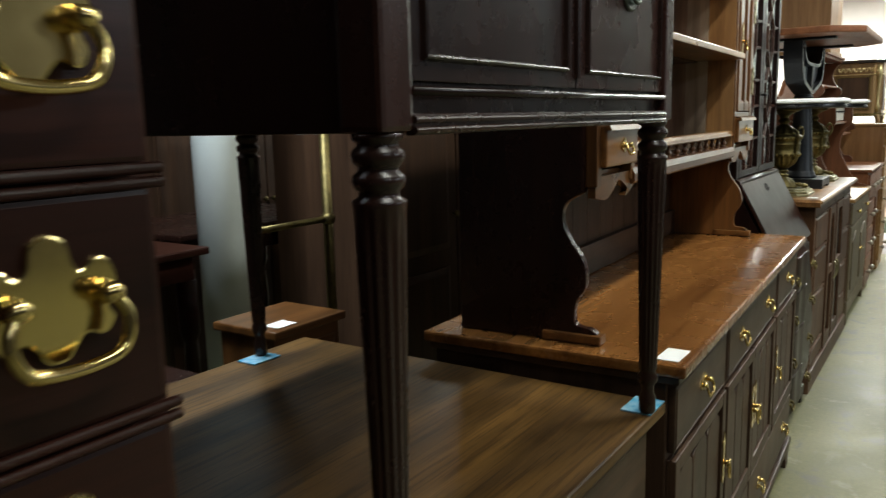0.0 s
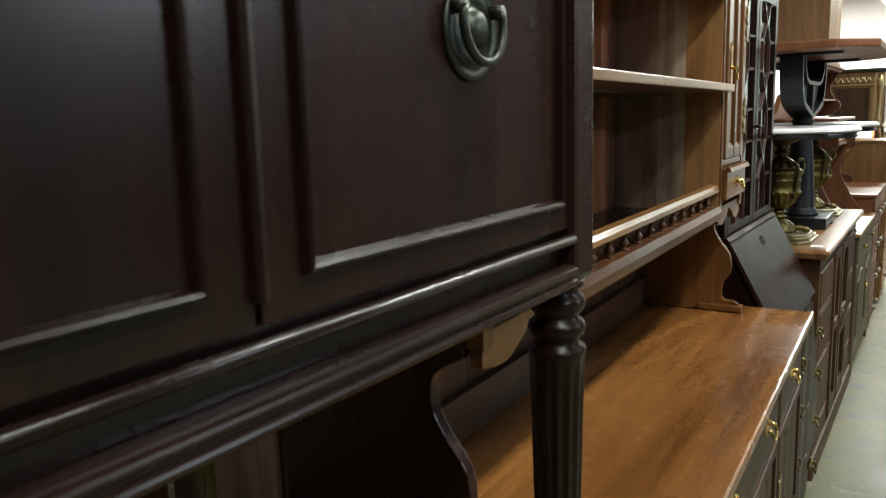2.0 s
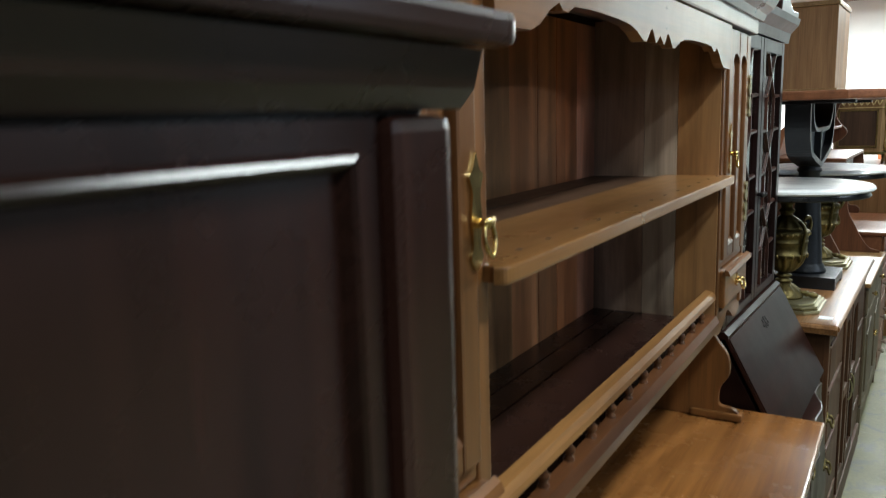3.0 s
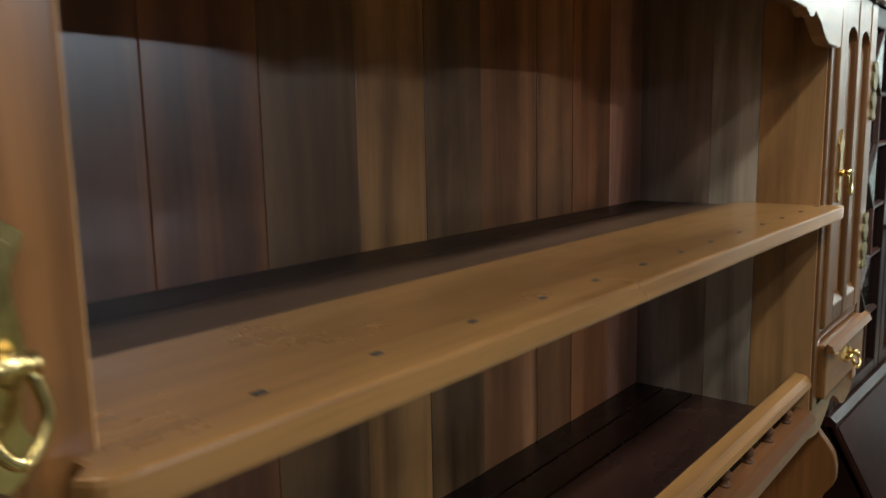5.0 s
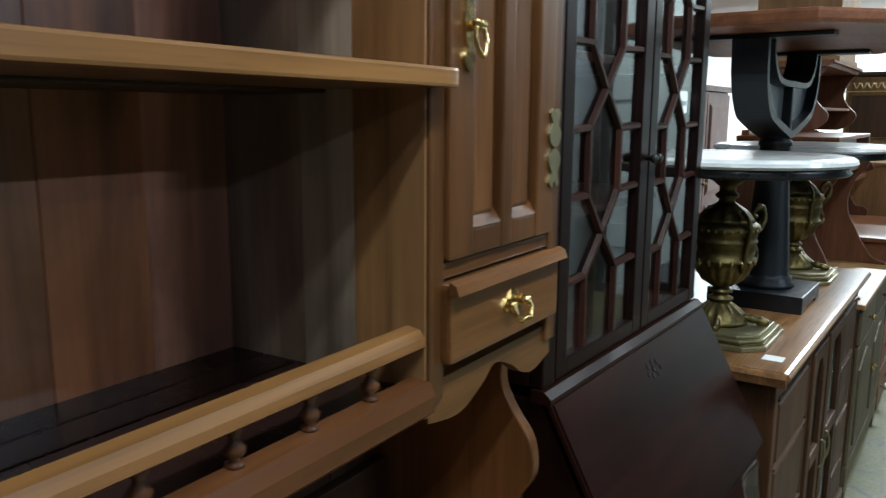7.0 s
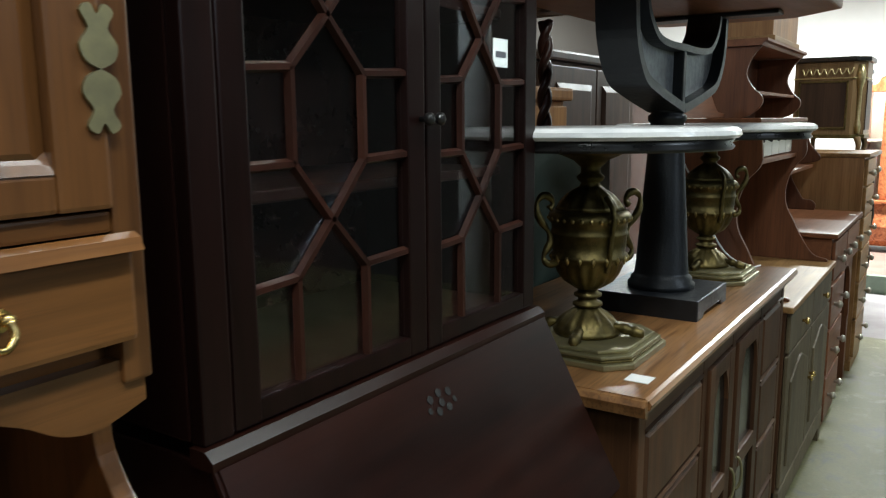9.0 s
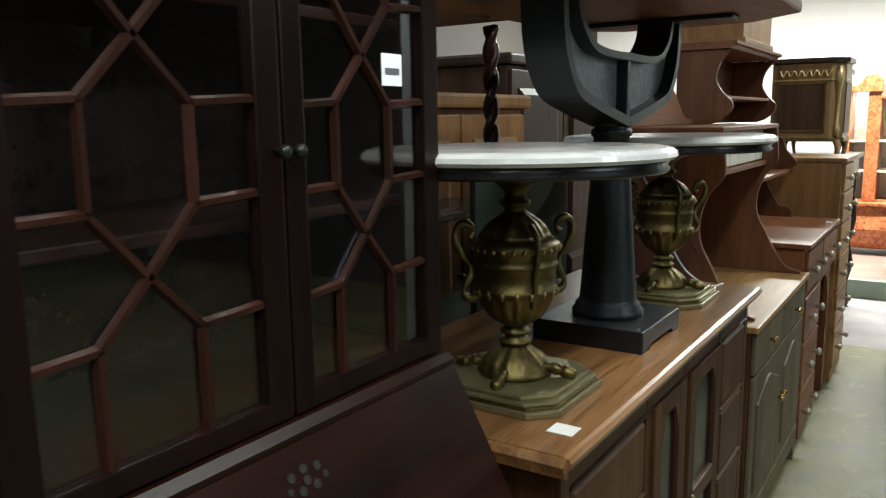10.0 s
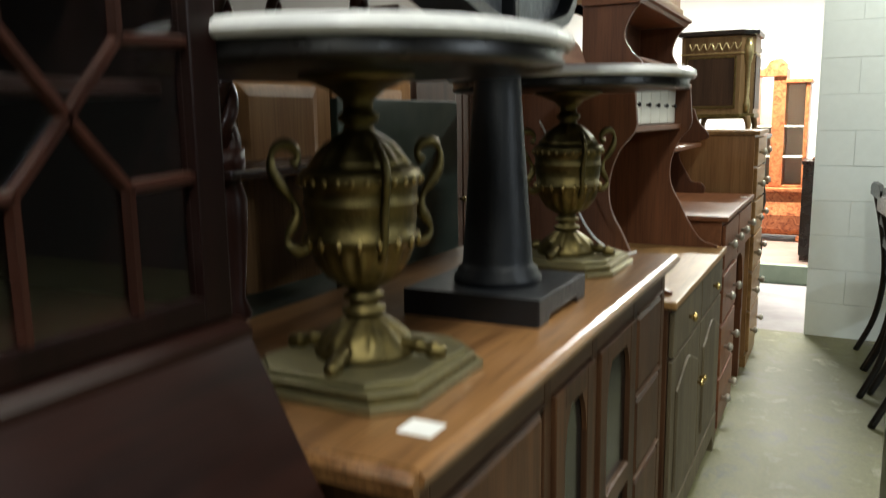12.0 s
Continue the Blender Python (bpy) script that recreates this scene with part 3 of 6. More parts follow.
def cupboard_on_legs():
    xf, y0, y1, zb, zt = -0.284, 1.583, 2.376, 1.351, 1.712
    t = thing("cupboard_on_legs", (-0.74, 1.98, 0.832), "near-black mahogany cupboard on fluted legs with ring handles", "cupboard")
    part("body", box(-1.2, xf - 0.012, y0 + 0.004, y1 - 0.004, zb, zt), EBONY, t)
    part("top", box(-1.22, xf + 0.018, y0 - 0.022, y1 + 0.022, zt + 0.006, zt + 0.02, 0.005), EBONY_Y, t)
    part("cornice", mould([(xf - 0.01, zt - 0.018), (xf - 0.003, zt - 0.018), (xf + 0.004, zt - 0.01), (xf + 0.008, zt + 0.005), (xf - 0.01, zt + 0.005)], "y", y0 - 0.01, y1 + 0.01), EBONY_Y, t)
    ya, yb = y0 + 0.048, y1 - 0.041
    bm = box(xf - 0.012, xf - 0.0005, ya, yb, zb - 0.003, zb + 0.0165, 0.002)
    for zz in (zb + 0.0015, zb + 0.011):
        bm = rod([(xf, ya, zz), (xf, yb, zz)], 0.0032, 10, bm)
    part("base_moulding", bm, EBONY_Y, t)
    part("frieze_bead", rod([(xf - 0.003, ya, zb + 0.037), (xf - 0.003, yb, zb + 0.037)], 0.0045, 12), EBONY_Y, t, smooth=True)
    # corner posts that run down into the legs
    for a, b in ((y0, ya), (yb, y1)):
        part("stile", box(xf - 0.05, xf, a, b, zb, zt - 0.02, 0.006), EBONY, t)
    for a, b, u0, u1, yh in ((ya + 0.001, 1.993, 1.652, 1.966, 1.826), (1.997, yb - 0.001, 2.023, 2.318, 2.184)):
        d = part("door", box(xf - 0.011, xf - 0.006, a, b, zb + 0.046, zt - 0.02, 0.001), EBONY, t)
        part("panel_bead", frame_front(xf - 0.0065, 0.007, u0, u1, zb + 0.064, zt - 0.031, 0.008), EBONY_Y, d)
        if b < 2:
            part("meeting_bead", rod([(xf - 0.005, 1.995, zb + 0.058), (xf - 0.005, 1.995, zt - 0.036)], 0.005, 8), EBONY, d)
        ring_handle(xf - 0.006, yh, 1.541, d)
    for x in (-0.309, REAR):
        for y in (1.607, 2.352 if x > -0.4 else 2.25):
            turned_leg(x, y, 0.8356 if y > 2 else 0.832, zb, 0.0238, t)


def ring_handle(x, y, z, parent):
    """A round stamped plate with rings and a boss, and a drop ring hung from two ears."""
    plate = part("handle_plate", lathe([(0.031, 0), (0.031, 0.002), (0.028, 0.004), (0.026, 0.0025), (0.022, 0.003), (0.0195, 0.0055), (0.017, 0.003), (0.0125, 0.0035), (0.011, 0.008), (0.007, 0.0105), (0.002, 0.011)], (x, y, z), 40, axis="x"), BRONZE, parent, "round tarnished bronze plate", smooth=True)
    pts = [(x + 0.009 + 0.003 * math.sin(a / 2), y + 0.024 * math.sin(a), z + 0.004 + 0.024 * math.cos(a)) for a in [math.radians(70 + 220 * k / 20) for k in range(21)]]
    bm = rod(pts, 0.003, 10)
    for s in (-1, 1):
        bm = rod([(x + 0.002, y + 0.0225 * s, z + 0.012), (x + 0.012, y + 0.0225 * s, z + 0.012)], 0.0045, 10, bm)
    part("drop_ring", bm, BRONZE, plate, smooth=True)


low_chest()
cupboard_on_legs()
for x, y in ((-0.327, 2.384), (REAR + 0.012, 2.235)):
    lone("blue_card", box(x - 0.028, x + 0.028, y - 0.042, y + 0.038, 0.8325, 0.8353, 0.0005), BLUE, "blue and white card under the cupboard's foot", "card", group="cards under the feet")


# ---- cherry dresser with plate rack ----
BL, BR, BF = 2.432, 4.19, -0.302
SKEW = 2.2       # the dresser stands a little askew in the row


def dresser_cabinet():
    t = thing("dresser_cabinet", (-0.6, 3.31, 0), "dark-sided dresser base with glossy cherry top and brass handles", "dresser")
    part("top", box(-0.88, BF, BL, BR, 0.873, 0.897, 0.006), CHERRY_TOP, t, "glossy red-brown cherry top")
    part("under_top", box(-0.87, BF - 0.014, BL + 0.01, BR - 0.01, 0.856, 0.871, 0.003), WALNUT_Y, t)
    part("carcase", box(-0.86, BF - 0.04, BL + 0.02, BR - 0.02, 0.09, 0.854), WALNUT, t)
    fx = BF - 0.04
    part("plinth", box(-0.86, fx + 0.025, BL + 0.012, BR - 0.012, 0.075, 0.105, 0.006), WALNUT_Y, t)
    for y in (BL + 0.015, BR - 0.115):
        for x in (fx - 0.05, -0.85):
            o = smooth2([(y, 0.074), (y + 0.1, 0.074), (y + 0.098, 0.05), (y + 0.08, 0.03), (y + 0.075, 0.0), (y + 0.025, 0.0), (y + 0.02, 0.03), (y + 0.002, 0.05), (y, 0.074)], 3)[:-1]
            part("foot", slab(o, "x", x, x + 0.07, 0.002), WALNUT, t)
    n0, n1 = BL + 0.03, BR - 0.03
    bays = [(n0, n0 + 0.46), (n0 + 0.48, n1 - 0.48), (n1 - 0.46, n1)]
    for i, (a, b) in enumerate(bays):
        d = part("drawer", box(fx, fx + 0.016, a, b, 0.71, 0.845, 0.006), WALNUT_Y, t)
        part("lip", frame_front(fx + 0.014, 0.004, a + 0.004, b - 0.004, 0.714, 0.841, 0.006), WALNUT_Y, d)
        for y in ([(a + b) / 2] if i != 1 else [a + 0.17, b - 0.17]):
            bail_pull(fx + 0.016, y, 0.785, 0.07, d)
    for y in (n0 + 0.47, n1 - 0.47):
        part("post", box(fx, fx + 0.012, y - 0.01, y + 0.01, 0.11, 0.854), WALNUT, t)
    doors = [(n0, n0 + 0.46), (n0 + 0.482, (n0 + n1) / 2 - 0.002), ((n0 + n1) / 2 + 0.002, n1 - 0.482), (n1 - 0.46, n1)]
    for i, (a, b) in enumerate(doors):
        d = part("door", box(fx, fx + 0.006, a, b, 0.3, 0.695, 0.002), WALNUT, t)
        bm = None
        w = (b - a - 0.07) / 3
        for s in ((a, a + 0.035), (b - 0.035, b)):
            bm = box(fx + 0.005, fx + 0.02, *s, 0.3, 0.695, 0.003, bm)
        bm = box(fx + 0.005, fx + 0.0195, a + 0.034, b - 0.034, 0.3, 0.345, 0.003, bm)
        bm = box(fx + 0.005, fx + 0.0195, a + 0.034, b - 0.034, 0.665, 0.695, 0.003, bm)
        part("door_frame", bm, WALNUT, d)
        for k in range(3):
            ya, yb = a + 0.037 + w * k, a + 0.033 + w * (k + 1)
            o = [(ya, 0.347), (yb, 0.347), (yb, 0.625)] + [((ya + yb) / 2 + (yb - ya) / 2 * math.cos(q), 0.625 + 0.035 * math.sin(q)) for q in [math.pi * j / 8 for j in range(1, 8)]] + [(ya, 0.625)]
            part("flute_panel", slab(o, "x", fx + 0.004, fx + 0.014, 0.006), WALNUT, d)
        drop_handle(fx + 0.02, (b - 0.018) if i in (0, 1) else (a + 0.018), 0.52, d)
    for a, b in ((n0, (n0 + n1) / 2 - 0.008), ((n0 + n1) / 2 + 0.008, n1)):
        d = part("drawer", box(fx, fx + 0.016, a, b, 0.125, 0.285, 0.006), WALNUT_Y, t)
        for y in (a + 0.17, b - 0.17):
            bail_pull(fx + 0.016, y, 0.205, 0.07, d)
    t.matrix_basis = pose(-0.6, 3.31, 0, 0, 0, SKEW)


def drop_handle(x, y, z, parent, s=1.0):
    """A tall brass escutcheon with a hanging loop."""
    o = smooth2([(y, z + 0.075 * s), (y + 0.008 * s, z + 0.055 * s), (y + 0.016 * s, z + 0.048 * s), (y + 0.009 * s, z + 0.03 * s), (y + 0.012 * s, z), (y + 0.008 * s, z - 0.03 * s), (y + 0.014 * s, z - 0.045 * s), (y, z - 0.06 * s),
                 (y - 0.014 * s, z - 0.045 * s), (y - 0.008 * s, z - 0.03 * s), (y - 0.012 * s, z), (y - 0.009 * s, z + 0.03 * s), (y - 0.016 * s, z + 0.048 * s), (y - 0.008 * s, z + 0.055 * s), (y, z + 0.075 * s)], 3)[:-1]
    e = part("escutcheon", slab(o, "x", x, x + 0.003, 0), BRASS, parent, "tall shaped brass escutcheon")
    bm = rod([(x, y, z - 0.004), (x + 0.016, y, z - 0.004)], 0.006 * s, 10)
    bm = rod([(x + 0.014, y - 0.011 * s, z - 0.002), (x + 0.014, y + 0.011 * s, z - 0.002)], 0.005 * s, 10, bm)
    bm = rod(curve_through([(x + 0.014, y - 0.008 * s, z - 0.004), (x + 0.016, y - 0.012 * s, z - 0.026 * s), (x + 0.018, y, z - 0.042 * s), (x + 0.016, y + 0.012 * s, z - 0.026 * s), (x + 0.014, y + 0.008 * s, z - 0.004)], 4), 0.003 * s, 8, bm)
    part("loop", bm, BRASS, e, smooth=True)


OL, OR_, HB = 2.737, 3.8, -0.786     # plate rack opening and its back


def dresser_hutch():
    t = thing("plate_rack", (-0.65, 3.31, 0.897), "cherry plate rack with mixed board back, two shelves and spindle gallery", "dresser")
    x0, z0, z1 = -0.82, 0.899, 1.93
    yl, yr = 2.49, 4.106
    # shaped ends: cupboard side above, scroll below, foot on the top
    lower = [(-0.50, 0.899), (-0.50, 0.918), (-0.515, 0.93), (-0.545, 0.935), (-0.55, 0.955), (-0.545, 0.985), (-0.525, 1.02), (-0.53, 1.07), (-0.558, 1.11), (-0.575, 1.145), (-0.57, 1.185), (-0.53, 1.21)]
    prof = [(x0, 0.899)] + smooth2(lower, 4) + [(-0.53, 1.9), (x0, 1.9)]
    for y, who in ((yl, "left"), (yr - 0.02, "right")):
        # left end near-black: the shade beside the cupboard is put into its colour
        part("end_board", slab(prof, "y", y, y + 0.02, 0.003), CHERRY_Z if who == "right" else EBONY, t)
        part("end_foot", box(-0.62, -0.49, y - 0.008, y + 0.028, 0.899, 0.919, 0.005), CHERRY, t)
    part("backing", box(x0, HB - 0.012, yl + 0.022, yr - 0.022, 0.9, 1.9, 0), WALNUT, t)
    # inner sides of the opening, of upright boards
    for y, s in ((OL, -1), (OR_, 1)):
        ya, yb = (y - 0.016, y) if s < 0 else (y, y + 0.016)
        edges = [HB, -0.67, -0.598, -0.509]
        for (a, b), shade in zip(zip(edges, edges[1:]), (GREYBOARD, PALEBOARD, BROWNBOARD)):
            part("side_board", box(a + 0.0003, b - 0.0003, ya, yb, 1.205, 1.89, 0.0008), shade, t)
    # boards of the back
    edges = [OL, 2.845, 2.925, 3.035, 3.152, 3.256, 3.36, 3.485, 3.577, 3.69, OR_]
    shades = [BROWNBOARD, REDBOARD, REDBOARD, BROWNBOARD, TANBOARD, BROWNBOARD, PINKBOARD, PINKBOARD, REDBOARD, PURPLEBOARD]
    rnd = random.Random(5)
    for a, b, shade in zip(edges, edges[1:], shades):
        part("back_board", box(HB - 0.011, HB + rnd.uniform(0, 0.002), a + 0.0002, b - 0.0002, 1.2, 1.88, 0.001), shade, t)
    edges = [yl + 0.022 + (yr - yl - 0.044) * k / 14 for k in range(15)]
    for a, b in zip(edges, edges[1:]):
        part("back_board", box(HB - 0.011, HB - 0.004, a + 0.001, b - 0.001, 0.9, 1.198, 0.002), WALNUT, t)
    part("lower_rail", box(HB - 0.004, HB + 0.016, yl + 0.022, yr - 0.022, 0.9, 0.99, 0.003), WALNUT_Y, t)
    # gallery shelf, with grooves for plates; near-black boards carry the shelf's deep shade in their colour
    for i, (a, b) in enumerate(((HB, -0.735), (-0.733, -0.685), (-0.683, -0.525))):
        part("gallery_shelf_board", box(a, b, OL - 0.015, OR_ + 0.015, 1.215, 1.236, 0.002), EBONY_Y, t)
    part("gallery_front", mould([(-0.526, 1.21), (-0.505, 1.21), (-0.499, 1.216), (-0.499, 1.232), (-0.506, 1.246), (-0.526, 1.248)], "y", OL - 0.02, OR_ + 0.004), CHERRY_DARK, t, "darker red-brown gallery board")
    part("gallery_rail", mould([(-0.535, 1.28), (-0.512, 1.28), (-0.506, 1.284), (-0.508, 1.292), (-0.514, 1.3), (-0.529, 1.302), (-0.536, 1.295)], "y", OL + 0.002, OR_ - 0.002), CHERRY_LIT, t)
    for i in range(12):
        y = 3.728 - 0.0828 * i
        part("spindle", lathe([(0.008, 1.247), (0.008, 1.25), (0.004, 1.253), (0.0085, 1.258), (0.009, 1.262), (0.0045, 1.268), (0.0045, 1.272), (0.0075, 1.276), (0.0075, 1.281)], (-0.522, y, 0), 12), CHERRY_DARK, t, smooth=True)
    # middle shelf: dark boards behind a front board in the paler, lit cherry
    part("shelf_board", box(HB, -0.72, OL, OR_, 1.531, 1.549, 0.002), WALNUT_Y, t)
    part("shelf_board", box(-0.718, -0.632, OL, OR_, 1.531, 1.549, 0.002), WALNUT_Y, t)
    o = [(-0.63, OL - 0.012), (-0.63, OR_ + 0.012), (-0.498, OR_ + 0.012)] + smooth2([(-0.49, OR_ + 0.02), (-0.48, OR_ + 0.012), (-0.478, OR_ - 0.01)], 4) + smooth2([(-0.478, OL + 0.01), (-0.48, OL - 0.012), (-0.49, OL - 0.02)], 4) + [(-0.498, OL - 0.012)]
    part("shelf_front", slab(o, "z", 1.535, 1.553, 0.004), CHERRY_LIT, t, "pale orange cherry shelf front, overhead light put into its colour")
    for k in range(13):
        y = 2.809 + 0.081 * k - (0.004 if k % 3 == 1 else 0)
        part("hook_hole", box(-0.512, -0.507, y, y + 0.007, 1.5526, 1.5533, 0), HOLE, t, "small dark hook hole")
    # valance cut in waves
    half = [(0.0, 1.801), (0.018, 1.79), (0.024, 1.79), (0.04, 1.807), (0.048, 1.806), (0.07, 1.788), (0.085, 1.788), (0.115, 1.799), (0.145, 1.805), (0.2, 1.808), (0.3, 1.809), (0.345, 1.807), (0.365, 1.799), (0.38, 1.8), (0.39, 1.807), (0.415, 1.797), (0.44, 1.781), (0.462, 1.773)]
    cy = 3.276
    pts = [(OL, 1.772)] + [(cy - u, z) for u, z in half[::-1]] + [(cy + u, z) for u, z in half[1:]] + [(OR_, 1.772)]
    part("valance", slab([(OL - 0.01, 1.86)] + pts + [(OR_ + 0.01, 1.86)], "x", -0.512, -0.494, 0), CHERRY, t)
    part("frieze", box(-0.52, -0.49, yl + 0.002, yr - 0.002, 1.862, 1.9, 0.004), CHERRY, t)
    part("top_board", box(x0, -0.5, yl - 0.01, yr + 0.01, 1.902, 1.915, 0.003), CHERRY, t)
    part("cornice", mould([(-0.5, 1.895), (-0.484, 1.895), (-0.478, 1.91), (-0.462, 1.922), (-0.452, 1.94), (-0.44, 1.944), (-0.44, 1.956), (-0.52, 1.956), (-0.52, 1.9165)], "y", yl - 0.03, yr + 0.03), CHERRY, t)
    # small cupboards at both ends
    for a, b, hinge in ((yl + 0.021, OL - 0.017, 0), (OR_ + 0.017, yr - 0.021, 1)):
        part("cupboard_floor", box(x0 + 0.02, -0.53, a, b, 1.236, 1.25), CHERRY, t)
        part("stile", box(-0.53, -0.505, a - 0.015, a + 0.012, 1.22, 1.86, 0.003), CHERRY_Z, t)
        part("stile", box(-0.53, -0.505, b - 0.012, b + 0.015, 1.22, 1.86, 0.003), CHERRY_Z, t)
        part("rail", box(-0.528, -0.507, a + 0.012, b - 0.012, 1.345, 1.362), CHERRY, t)
        dr = part("small_drawer", box(-0.53, -0.493, a + 0.006, b - 0.004, 1.258, 1.342, 0.005), CHERRY, t)
        part("drawer_lip", mould([(-0.494, 1.332), (-0.482, 1.332), (-0.486, 1.342), (-0.494, 1.346)], "y", a + 0.004, b - 0.002), CHERRY, dr)
        bail_pull(-0.493, (a + b) / 2 + 0.004, 1.298, 0.05, dr)
        dd = part("door", box(-0.528, -0.514, a + 0.013, b - 0.013, 1.364, 1.858, 0.002), CHERRY_Z, t)
        w = b - a - 0.026
        bm = None
        for u0, u1 in ((0, 0.2), (0.45, 0.56), (0.81, 1)):
            bm = box(-0.515, -0.5, a + 0.013 + w * u0, a + 0.013 + w * u1, 1.364, 1.858, 0.004, bm)
        for u0, u1 in ((0.2, 0.45), (0.56, 0.81)):
            bm = box(-0.515, -0.501, a + 0.012 + w * u0, a + 0.014 + w * u1, 1.364, 1.394, 0.004, bm)
            ya, yb = a + 0.0125 + w * u0, a + 0.0135 + w * u1
            o = [(ya, 1.858), (ya, 1.79)] + [((ya + yb) / 2 - (yb - ya) / 2 * math.cos(q), 1.79 + 0.02 * math.sin(q)) for q in [math.pi * j / 8 for j in range(1, 8)]] + [(yb, 1.79), (yb, 1.858)]
            bm = slab(o, "x", -0.515, -0.501, 0, bm)
        part("door_frame", bm, CHERRY_Z, dd)
        for u0, u1 in ((0.2, 0.45), (0.56, 0.81)):
            part("cove", mould([(-0.515, 1.3935), (-0.5005, 1.3935), (-0.506, 1.401), (-0.514, 1.413)], "y", a + 0.0135 + w * u0, a + 0.0125 + w * u1), CHERRY_Z, dd)
            part("field", fielded(-0.5145, a + 0.013 + w * u0, a + 0.013 + w * u1, 1.395, 1.79, 0.008, 0.014), CHERRY_Z, dd)
        drop_handle(-0.5, (b - 0.02) if not hinge else (a + 0.044), 1.6, dd, 0.8)
        for z in (1.47, 1.72):
            butterfly_hinge(-0.4995, (a + 0.018) if not hinge else (b - 0.018), z, dd)
        ap = smooth2([(a - 0.01, 1.198), (a + 0.05, 1.19), (a + 0.1, 1.208), (a + 0.13, 1.225), (a + 0.17, 1.212), (a + 0.2, 1.194), (b - 0.035, 1.188), (b + 0.01, 1.2)], 4)
        part("apron", slab([(a - 0.01, 1.24)] + ap + [(b + 0.01, 1.24)], "x", -0.526, -0.51, 0), CHERRY, t)
    t.matrix_basis = pose(-0.646, 3.31, 0.897, 0, 0, SKEW)


def butterfly_hinge(x, y, z, parent):
    bm = None
    for s in (-1, 1):
        o = smooth2([(y, z), (y + 0.012, z + s * 0.006), (y + 0.016, z + s * 0.018), (y + 0.008, z + s * 0.03), (y + 0.014, z + s * 0.042), (y + 0.006, z + s * 0.048), (y, z + s * 0.04), (y - 0.006, z + s * 0.048), (y - 0.014, z + s * 0.042), (y - 0.008, z + s * 0.03), (y - 0.016, z + s * 0.018), (y - 0.012, z + s * 0.006), (y, z)], 3)[:-1]
        bm = slab(o, "x", x, x + 0.003, 0, bm)
    part("hinge", bm, GREENBRASS, parent, "pierced brass butterfly hinge")


dresser_cabinet()
dresser_hutch()
lone("price_card", box(-0.335, -0.29, 2.47, 2.55, 0.8976, 0.8986, 0), PAPER, "white price card lying on the dresser top", "card")


